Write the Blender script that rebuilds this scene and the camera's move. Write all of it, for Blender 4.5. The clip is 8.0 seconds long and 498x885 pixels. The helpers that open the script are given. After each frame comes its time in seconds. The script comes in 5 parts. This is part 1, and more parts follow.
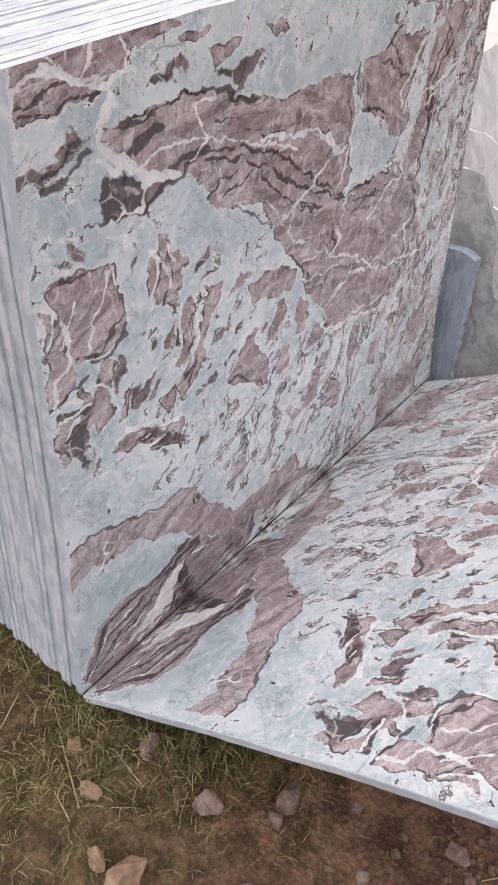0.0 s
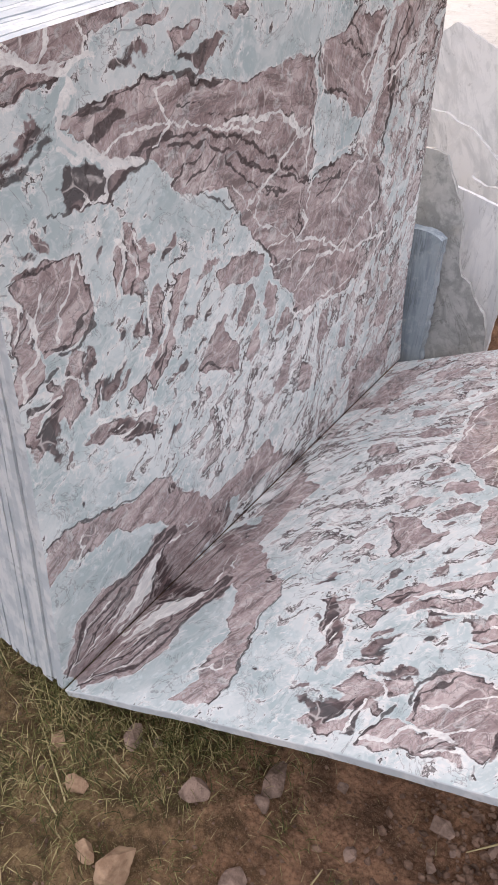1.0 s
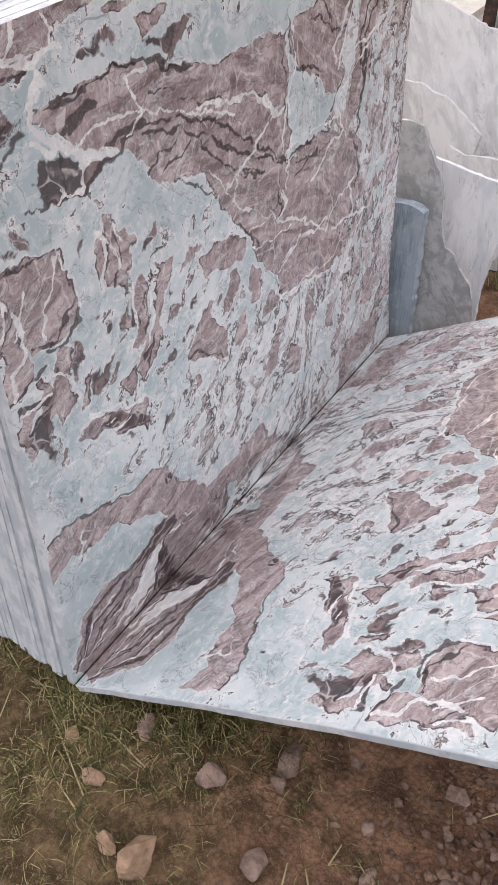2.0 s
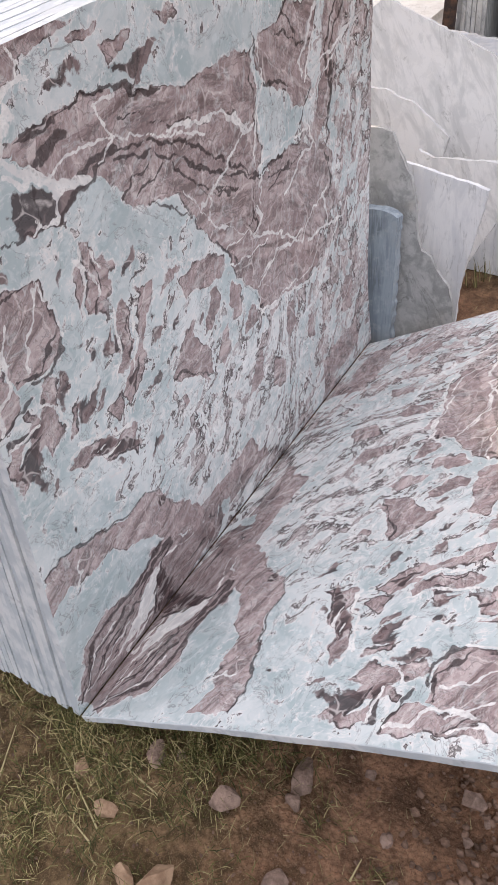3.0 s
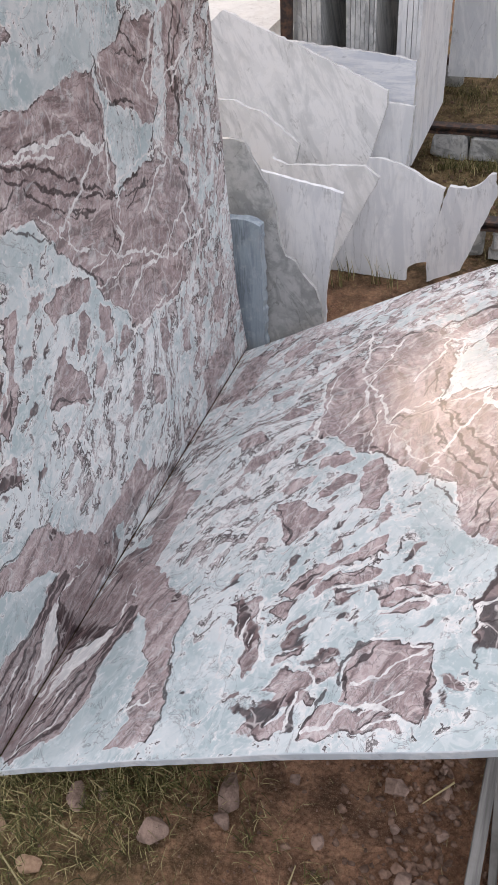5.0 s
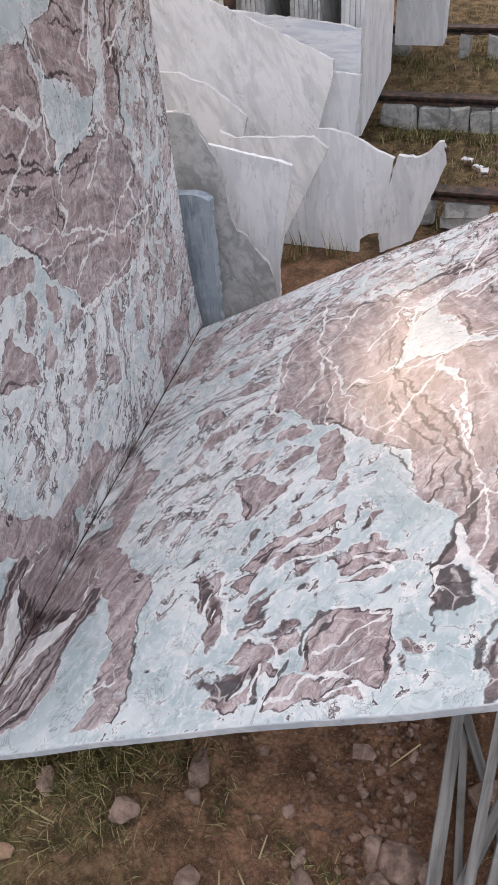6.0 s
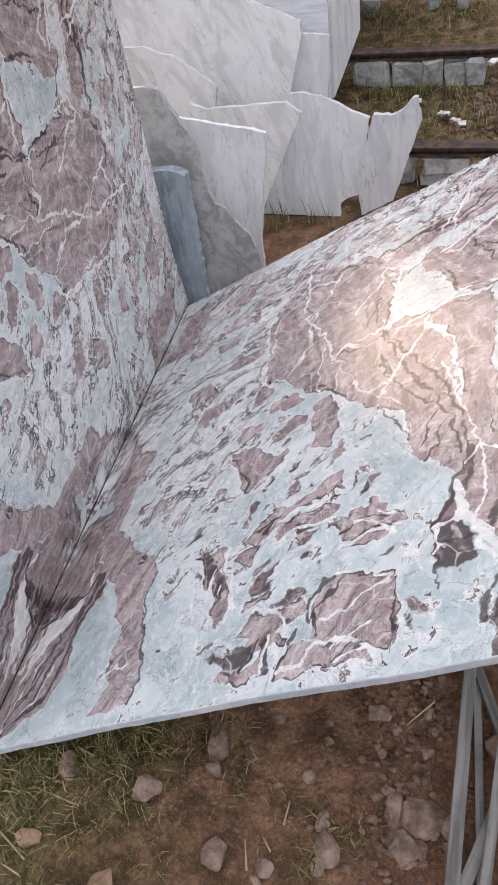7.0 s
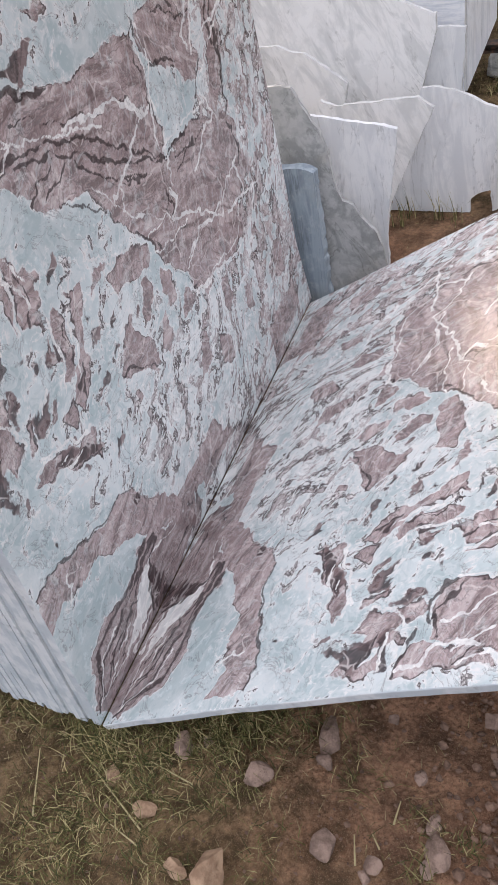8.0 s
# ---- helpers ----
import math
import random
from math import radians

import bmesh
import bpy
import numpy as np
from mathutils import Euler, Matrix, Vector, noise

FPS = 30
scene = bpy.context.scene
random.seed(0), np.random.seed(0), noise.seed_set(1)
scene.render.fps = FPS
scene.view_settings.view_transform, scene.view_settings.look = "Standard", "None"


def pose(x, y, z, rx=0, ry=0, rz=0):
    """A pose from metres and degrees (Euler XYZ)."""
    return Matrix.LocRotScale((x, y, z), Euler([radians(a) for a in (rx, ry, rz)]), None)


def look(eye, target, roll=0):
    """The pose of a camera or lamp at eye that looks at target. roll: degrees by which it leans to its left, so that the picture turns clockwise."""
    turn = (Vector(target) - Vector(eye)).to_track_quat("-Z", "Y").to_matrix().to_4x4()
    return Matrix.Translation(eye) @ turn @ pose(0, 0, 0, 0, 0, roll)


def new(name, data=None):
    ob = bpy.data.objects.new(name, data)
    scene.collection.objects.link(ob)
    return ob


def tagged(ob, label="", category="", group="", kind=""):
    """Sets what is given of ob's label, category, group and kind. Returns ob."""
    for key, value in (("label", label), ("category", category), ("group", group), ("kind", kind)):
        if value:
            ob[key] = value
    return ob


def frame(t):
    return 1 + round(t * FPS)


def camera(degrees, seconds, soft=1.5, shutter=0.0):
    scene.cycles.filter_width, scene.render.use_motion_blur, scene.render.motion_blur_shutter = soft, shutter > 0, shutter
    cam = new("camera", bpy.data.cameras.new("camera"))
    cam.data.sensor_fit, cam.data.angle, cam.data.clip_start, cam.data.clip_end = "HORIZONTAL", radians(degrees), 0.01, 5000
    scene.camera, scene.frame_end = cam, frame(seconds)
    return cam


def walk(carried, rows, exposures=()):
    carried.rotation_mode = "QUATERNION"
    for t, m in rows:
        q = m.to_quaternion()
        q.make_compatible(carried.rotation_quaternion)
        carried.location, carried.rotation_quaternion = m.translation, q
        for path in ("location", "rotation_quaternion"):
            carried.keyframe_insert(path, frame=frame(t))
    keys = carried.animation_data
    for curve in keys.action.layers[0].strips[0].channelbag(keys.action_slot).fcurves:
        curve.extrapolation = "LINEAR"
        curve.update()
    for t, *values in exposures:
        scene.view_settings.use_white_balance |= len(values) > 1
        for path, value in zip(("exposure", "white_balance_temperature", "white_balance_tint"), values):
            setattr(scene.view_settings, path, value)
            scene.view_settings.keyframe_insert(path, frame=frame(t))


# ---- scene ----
cam = camera(36.6, 8.0, soft=0.6)
walk(cam, [
    (0.0, pose(0.8709, -0.3991, 1.5755, 47.972, 1.199, 40.468)),
    (0.5, pose(0.8705, -0.3987, 1.5766, 47.745, 1.145, 39.406)),
    (1.0, pose(0.8689, -0.3954, 1.5751, 46.830, 1.363, 37.644)),
    (2.5, pose(0.8684, -0.3921, 1.5749, 45.390, 4.801, 33.317)),
    (3.0, pose(0.8556, -0.3835, 1.5814, 45.984, 5.812, 31.515)),
    (3.5, pose(0.8344, -0.3745, 1.5907, 47.128, 7.124, 29.798)),
    (4.0, pose(0.8274, -0.3707, 1.5988, 47.778, 7.088, 28.003)),
    (4.5, pose(0.8369, -0.3668, 1.5964, 47.540, 6.081, 24.567)),
    (5.0, pose(0.8558, -0.3655, 1.5868, 45.672, 4.691, 20.961)),
    (6.5, pose(0.8838, -0.3567, 1.5677, 43.052, 5.406, 15.532)),
    (7.0, pose(0.8892, -0.3561, 1.5630, 41.690, 7.694, 14.174)),
    (7.5, pose(0.8801, -0.3661, 1.5643, 41.232, 12.157, 17.030)),
    (8.0, pose(0.8687, -0.3776, 1.5783, 42.719, 12.409, 21.436)),
], exposures=[(0.0, 1.30, 7250, 22), (3.5, 1.29, 7100, 20), (5.0, 1.18, 7000, 19), (6.5, 1.14, 6950, 20), (8.0, 1.28, 6900, 19)])

# ---- light: bright hazy sky, a low warm sun behind the slab stack ----
world = bpy.data.worlds.new("sky")
scene.world = world
world.use_nodes = True
wn = world.node_tree.nodes
sky = wn.new("ShaderNodeTexSky")
sky.sky_type = "NISHITA"
sky.sun_disc = False
sky.sun_elevation, sky.sun_rotation = radians(15), radians(-37.5)
sky.air_density, sky.dust_density, sky.ozone_density = 1.0, 2.5, 2.0
wn["Background"].inputs[1].default_value = 0.055
world.node_tree.links.new(sky.outputs[0], wn["Background"].inputs[0])
# the thin even cloud before it, brightest overhead
way_up = wn.new("ShaderNodeSeparateXYZ")
world.node_tree.links.new(wn.new("ShaderNodeTexCoord").outputs["Generated"], way_up.inputs[0])
height = wn.new("ShaderNodeMapRange")
height.inputs[3].default_value, height.inputs[4].default_value = 0.09, 0.71
world.node_tree.links.new(way_up.outputs["Z"], height.inputs[0])
cloud = wn.new("ShaderNodeBackground")
cloud.inputs[0].default_value = (0.89, 0.94, 1.0, 1)
world.node_tree.links.new(height.outputs[0], cloud.inputs[1])
both = wn.new("ShaderNodeAddShader")
world.node_tree.links.new(wn["Background"].outputs[0], both.inputs[0])
world.node_tree.links.new(cloud.outputs[0], both.inputs[1])
world.node_tree.links.new(both.outputs[0], wn["World Output"].inputs[0])
sun_data = bpy.data.lights.new("sun", "SUN")
sun_data.energy, sun_data.angle, sun_data.color = 0.027, radians(17), (1.0, 0.44, 0.35)
sun = new("sun", sun_data)
sun.matrix_world = look((-5.9, 7.7, 2.6), (0, 0, 0))

# ---- materials ----


class Nodes:
    """A small helper that strings shader nodes together."""

    def __init__(self, name, rough=0.8, spec=0.4):
        self.mat = bpy.data.materials.new(name)
        self.mat.use_nodes = True
        self.t = self.mat.node_tree
        self.b = self.t.nodes["Principled BSDF"]
        self.b.inputs["Roughness"].default_value = rough
        self.b.inputs["Specular IOR Level"].default_value = spec

    def put(self, sock, v):
        if hasattr(v, "is_output"):
            self.t.links.new(v, sock)
        else:
            sock.default_value = v

    def coord(self, scale=(1, 1, 1), rot=(0, 0, 0), vec=None):
        m = self.t.nodes.new("ShaderNodeMapping")
        if vec is None:
            vec = self.t.nodes.new("ShaderNodeTexCoord").outputs["Object"]
        self.put(m.inputs[0], vec)
        m.inputs["Scale"].default_value = scale
        m.inputs["Rotation"].default_value = rot
        return m.outputs[0]

    def noise(self, scale, detail=4, rough=0.55, vec=None, distort=0.0):
        n = self.t.nodes.new("ShaderNodeTexNoise")
        n.inputs["Scale"].default_value, n.inputs["Detail"].default_value = scale, detail
        n.inputs["Roughness"].default_value, n.inputs["Distortion"].default_value = rough, distort
        self.put(n.inputs["Vector"], vec if vec is not None else self.coord())
        return n.outputs[0]

    def edges(self, scale, vec):
        n = self.t.nodes.new("ShaderNodeTexVoronoi")
        n.feature = "DISTANCE_TO_EDGE"
        n.inputs["Scale"].default_value = scale
        self.put(n.inputs["Vector"], vec)
        return n.outputs["Distance"]

    def math(self, op, a, b=0.0, c=0.0, clamp=False):
        n = self.t.nodes.new("ShaderNodeMath")
        n.operation, n.use_clamp = op, clamp
        for s, v in zip(n.inputs, (a, b, c)):
            self.put(s, v)
        return n.outputs[0]

    def step(self, v, lo, hi, a=0.0, b=1.0):
        n = self.t.nodes.new("ShaderNodeMapRange")
        n.interpolation_type = "SMOOTHSTEP"
        for s, x in zip(n.inputs, (v, lo, hi, a, b)):
            self.put(s, x)
        return n.outputs[0]

    def mix(self, f, a, b, kind="MIX"):
        n = self.t.nodes.new("ShaderNodeMix")
        n.data_type, n.blend_type = "RGBA", kind
        self.put(n.inputs[0], f)
        self.put(n.inputs[6], (*a, 1) if isinstance(a, tuple) else a)
        self.put(n.inputs[7], (*b, 1) if isinstance(b, tuple) else b)
        return n.outputs[2]

    def vmath(self, op, a, b):
        n = self.t.nodes.new("ShaderNodeVectorMath")
        n.operation = op
        self.put(n.inputs[0], a)
        self.put(n.inputs[3 if op == "SCALE" else 1], b)
        return n.outputs[0]

    def attr(self, name):
        n = self.t.nodes.new("ShaderNodeAttribute")
        n.attribute_name = name
        return n

    def random(self):
        return self.t.nodes.new("ShaderNodeObjectInfo").outputs["Random"]

    def bump(self, h, strength=0.3, dist=0.01):
        n = self.t.nodes.new("ShaderNodeBump")
        n.inputs["Strength"].default_value, n.inputs["Distance"].default_value = strength, dist
        self.put(n.inputs["Height"], h)
        self.put(self.b.inputs["Normal"], n.outputs[0])

    def done(self, col, rough=None):
        self.put(self.b.inputs["Base Color"], col)
        if rough is not None:
            self.put(self.b.inputs["Roughness"], rough)
        return self.mat


def make_figured_marble():
    """Polished marble: brown-mauve clouds, pale blue-grey ground, white and dark veins."""
    k = Nodes("figured_marble", 0.3, 0.5)
    uv = k.attr("slab_uv").outputs["Vector"]
    sep = k.t.nodes.new("ShaderNodeSeparateColor")
    vn = k.attr("veining")
    k.put(sep.inputs[0], vn.outputs["Color"])
    tone, dark = (k.math("MULTIPLY_ADD", sep.outputs[i], 2.0, -1.0) for i in (0, 1))
    white, line = sep.outputs[2], vn.outputs["Alpha"]
    # wavering coordinates
    w = k.t.nodes.new("ShaderNodeTexNoise")
    w.inputs["Scale"].default_value, w.inputs["Detail"].default_value = 5.0, 3.0
    k.put(w.inputs["Vector"], uv)
    off = k.vmath("SCALE", k.vmath("SUBTRACT", w.outputs["Color"], (0.5, 0.5, 0.5)), 0.10)
    wuv = k.vmath("ADD", uv, off)
    w2 = k.t.nodes.new("ShaderNodeTexNoise")
    w2.inputs["Scale"].default_value, w2.inputs["Detail"].default_value = 19.0, 2.0
    k.put(w2.inputs["Vector"], uv)
    off2 = k.vmath("SCALE", k.vmath("SUBTRACT", w2.outputs["Color"], (0.5, 0.5, 0.5)), 0.055)
    curl = k.vmath("ADD", wuv, off2)
    st = k.coord((1, 0.42, 1), (0, 0, 0), k.coord((1, 1, 1), (0, 0, radians(35)), curl))
    low = k.coord((1, 0.13, 1), (0, 0, 0), k.coord((1, 1, 1), (0, 0, radians(71)), wuv))
    sp = k.t.nodes.new("ShaderNodeSeparateXYZ")
    k.put(sp.inputs[0], wuv)
    fold = k.step(k.math("MULTIPLY_ADD", sp.outputs[0], 0.06, sp.outputs[1]), 0.08, 0.24, 1.0, 0.0)
    # towards the far end the grain stands steeper and is drawn out
    steep = k.coord((0.8, 0.26, 1), (0, 0, 0), k.coord((1, 1, 1), (0, 0, radians(14)), curl))
    column = k.step(sp.outputs[0], 0.88, 1.06)
    flow = k.t.nodes.new("ShaderNodeMix")
    flow.data_type = "VECTOR"
    k.put(flow.inputs[0], column)
    k.put(flow.inputs[4], st)
    k.put(flow.inputs[5], steep)
    st = flow.outputs[1]
    n1 = k.noise(21, 4, 0.55, st, 0.6)
    n2 = k.math("ADD", k.math("MULTIPLY", k.noise(46, 4, 0.6, st, 0.6), k.math("SUBTRACT", 1.0, fold)), k.math("MULTIPLY", k.noise(60, 4, 0.6, low), fold))
    n3 = k.noise(22, 7, 0.65, wuv)
    n4 = k.noise(140, 4, 0.6, wuv)
    arch = k.math("POWER", k.math("ADD", sp.outputs[0], -0.60), 2.0)
    cmb = k.t.nodes.new("ShaderNodeCombineXYZ")
    k.put(cmb.inputs[0], k.math("MULTIPLY", sp.outputs[0], 0.22))
    k.put(cmb.inputs[1], k.math("MULTIPLY_ADD", arch, 0.55, sp.outputs[1]))
    n5 = k.noise(36, 6, 0.65, cmb.outputs[0], 0.4)
    fleck = k.attr("fleck").outputs["Fac"]
    hand = k.math("MULTIPLY_ADD", k.math("SUBTRACT", n3, 0.5), 0.9, tone)
    hand = k.math("MULTIPLY_ADD", k.math("SUBTRACT", n4, 0.5), 0.35, hand)
    t = k.math("MULTIPLY_ADD", k.math("SUBTRACT", n1, 0.5), 2.0, fleck)
    t = k.math("MULTIPLY_ADD", k.math("SUBTRACT", n2, 0.5), 3.0, t)
    t = k.math("MULTIPLY_ADD", k.math("SUBTRACT", n3, 0.5), 1.6, t)
    t = k.math("MULTIPLY_ADD", k.math("SUBTRACT", n4, 0.5), 0.9, t)
    small = k.step(k.math("SUBTRACT", t, hand), -0.1, 0.1)
    t = k.math("MAXIMUM", t, hand)
    brown = k.math("MULTIPLY", k.step(t, -0.07, 0.07), k.math("SUBTRACT", 1.0, k.math("MULTIPLY", small, k.step(n4, 0.50, 0.64, 0.0, 0.3))))
    brown = k.math("MULTIPLY", brown, k.step(n2, 0.53, 0.66, 1.0, 0.60))
    # pale ground: blue-grey with whiter mist, whitest round the clouds
    p = k.step(k.noise(6, 6, 0.6, wuv), 0.42, 0.60)
    pale = k.mix(p, (0.40, 0.50, 0.515), (0.56, 0.645, 0.655))
    pale = k.mix(k.step(n3, 0.36, 0.52, 0.55, 0.0), pale, (0.45, 0.53, 0.54))
    halo = k.math("MULTIPLY", k.step(t, -0.45, -0.06), k.step(n3, 0.36, 0.56))
    pale = k.mix(k.math("MULTIPLY", halo, 0.75), pale, (0.79, 0.775, 0.76))
    mist = k.noise(8, 6, 0.58, k.coord((1, 0.55, 1), (0, 0, radians(25)), curl), 0.8)
    pale = k.mix(k.step(mist, 0.49, 0.64, 0, 0.55), pale, (0.80, 0.815, 0.81))
    pale = k.mix(k.step(mist, 0.33, 0.44, 0.55, 0), pale, (0.40, 0.49, 0.50))
    pale = k.mix(k.step(n4, 0.54, 0.70, 0, 0.25), pale, (0.80, 0.79, 0.775))
    # mauve-brown clouds
    br = k.mix(k.step(n3, 0.36, 0.64), (0.285, 0.213, 0.213), (0.485, 0.382, 0.376))
    br = k.mix(k.step(k.noise(3.2, 4, 0.6, cmb.outputs[0], 0.5), 0.44, 0.60, 0.0, 0.6), br, (0.56, 0.45, 0.44))
    br = k.mix(k.step(n5, 0.38, 0.50, 0.75, 0.0), br, (0.155, 0.115, 0.113))
    br = k.mix(k.step(n5, 0.54, 0.64, 0.0, 0.55), br, (0.61, 0.535, 0.52))
    crack = k.edges(9, k.vmath("ADD", wuv, k.vmath("SCALE", off, 1.2)))
    crack2 = k.edges(24, k.vmath("ADD", wuv, off))
    ck = k.math("MULTIPLY", k.step(crack, 0.003, 0.028, 1, 0), k.step(n1, 0.40, 0.55))
    br = k.mix(k.math("MULTIPLY", ck, 0.75), br, (0.70, 0.62, 0.60))
    ck2 = k.math("MULTIPLY", k.step(crack2, 0.0, 0.035, 1, 0), k.step(n3, 0.48, 0.60))
    br = k.mix(k.math("MULTIPLY", ck2, 0.7), br, (0.10, 0.07, 0.07))
    # in the flecked ground the small browns are darker and greyer
    br = k.mix(k.math("MULTIPLY", small, 0.85), br, k.mix(k.step(sp.outputs[0], 0.88, 1.10), k.mix(k.step(n3, 0.42, 0.56), (0.125, 0.097, 0.098), (0.33, 0.263, 0.26)), (0.40, 0.315, 0.308)))
    br = k.mix(k.math("MULTIPLY", k.step(k.math("ABSOLUTE", k.math("SUBTRACT", n5, 0.5)), 0.0, 0.010, 1, 0), 0.35), br, (0.12, 0.09, 0.09))
    corner = k.math("MULTIPLY", fold, k.step(sp.outputs[0], 0.45, 0.75, 1.0, 0.25))
    br = k.mix(k.math("MULTIPLY", corner, 0.3), br, (0.19, 0.14, 0.137))
    swirl = k.step(k.math("ABSOLUTE", k.math("SUBTRACT", k.noise(9, 6, 0.6, curl, 1.1), 0.5)), 0.008, 0.055, 1.0, 0.0)
    pale = k.mix(k.math("MULTIPLY", k.step(fleck, -0.45, -0.12, 0.12, 0.85), k.math("MULTIPLY", k.math("MULTIPLY_ADD", column, -0.6, 1.0), k.math("MULTIPLY_ADD", swirl, 0.55, 0.45))), pale, (0.86, 0.845, 0.83))
    pale = k.mix(k.math("MULTIPLY", swirl, 0.32), pale, (0.76, 0.775, 0.77))
    pale = k.mix(k.step(fleck, -0.75, -0.50, 0.32, 0.0), pale, (0.40, 0.475, 0.48))
    suv = k.t.nodes.new("ShaderNodeSeparateXYZ")
    k.put(suv.inputs[0], uv)
    lens = k.math("MULTIPLY", k.math("MULTIPLY", k.step(suv.outputs[1], 0.15, 0.175, 1, 0), k.step(suv.outputs[0], 0.15, 0.19)), k.step(suv.outputs[0], 0.34, 0.38, 1, 0))
    pale = k.mix(k.math("MULTIPLY", lens, k.step(n2, 0.40, 0.56, 0.55, 1.0)), pale, (0.88, 0.86, 0.83))
    col = k.mix(brown, pale, br)
    # hair-fine pale and dark threads, along the grain and across it
    th1 = k.math("ABSOLUTE", k.math("SUBTRACT", k.noise(17, 5, 0.6, st, 1.0), 0.5))
    th2 = k.math("ABSOLUTE", k.math("SUBTRACT", k.noise(11, 6, 0.62, wuv, 0.7), 0.5))
    th3 = k.math("ABSOLUTE", k.math("SUBTRACT", k.noise(30, 5, 0.6, st, 1.4), 0.5))
    th4 = k.math("ABSOLUTE", k.math("SUBTRACT", k.noise(8, 7, 0.65, k.vmath("ADD", wuv, (3.1, 1.7, 0.0)), 0.9), 0.5))
    near = k.math("MULTIPLY", k.step(t, -0.75, -0.2), k.step(hand, -0.2, 0.1, 1.0, 0.3))
    col = k.mix(k.math("MULTIPLY", k.math("MULTIPLY", k.step(th1, 0.004, 0.022, 1, 0), near), 0.75), col, (0.82, 0.795, 0.775))
    col = k.mix(k.math("MULTIPLY", k.math("MULTIPLY", k.step(th3, 0.003, 0.020, 1, 0), near), 0.6), col, (0.80, 0.78, 0.765))
    col = k.mix(k.math("MULTIPLY", k.math("MULTIPLY", k.step(th2, 0.002, 0.012, 1, 0), k.step(t, -0.3, 0.1)), 0.5), col, (0.14, 0.105, 0.105))
    col = k.mix(k.math("MULTIPLY", k.step(th4, 0.002, 0.010, 1, 0), 0.5), col, (0.17, 0.16, 0.165))
    # dark rims here and there along the clouds
    rim = k.math("MULTIPLY", k.math("MULTIPLY", k.step(t, -0.06, 0.0), k.step(t, 0.08, 0.30, 1, 0)), k.step(n1, 0.45, 0.57))
    col = k.mix(k.math("MULTIPLY", rim, 0.88), col, (0.06, 0.048, 0.049))
    d = k.math("MULTIPLY_ADD", k.math("SUBTRACT", n3, 0.5), 1.5, dark)
    d = k.math("MULTIPLY_ADD", k.math("SUBTRACT", n1, 0.5), 1.4, d)
    d = k.math("MULTIPLY_ADD", k.math("SUBTRACT", n4, 0.5), 0.4, d)
    dk = k.mix(k.step(n1, 0.44, 0.60), (0.055, 0.037, 0.039), (0.22, 0.152, 0.15))
    dk = k.mix(k.step(n2, 0.52, 0.64, 0.0, 0.6), dk, (0.035, 0.024, 0.026))
    dk = k.mix(k.math("MULTIPLY", k.step(k.edges(15, curl), 0.0, 0.05, 1, 0), k.step(n3, 0.44, 0.56, 0.1, 0.8)), dk, (0.62, 0.56, 0.54))
    col = k.mix(k.math("MULTIPLY", k.step(d, -0.12, 0.22), 0.92), col, dk)
    # fine silky streaks in the fold by the joint
    silk = k.math("MULTIPLY", corner, k.step(hand, -0.3, 0.2))
    col = k.mix(k.math("MULTIPLY", silk, k.step(n2, 0.54, 0.61, 0, 0.42)), col, (0.13, 0.092, 0.092))
    col = k.mix(k.math("MULTIPLY", silk, k.step(n2, 0.47, 0.38, 0, 0.45)), col, (0.64, 0.585, 0.57))
    dl = k.math("MULTIPLY_ADD", k.math("SUBTRACT", n3, 0.5), 1.7, line)
    col = k.mix(k.math("MULTIPLY", k.step(dl, 0.55, 0.85), 0.85), col, (0.045, 0.034, 0.036))
    wv = k.math("MULTIPLY_ADD", k.math("SUBTRACT", n3, 0.5), 1.3, white)
    col = k.mix(k.math("MULTIPLY", k.step(wv, 0.38, 0.60), k.step(n4, 0.30, 0.55, 0.55, 0.97)), col, k.mix(k.step(n3, 0.4, 0.6), (0.70, 0.69, 0.68), (0.86, 0.845, 0.82)))
    k.bump(k.noise(60, 3, 0.5, uv), 0.03, 0.002)
    return k.done(col, k.step(n3, 0.3, 0.7, 0.20, 0.30))


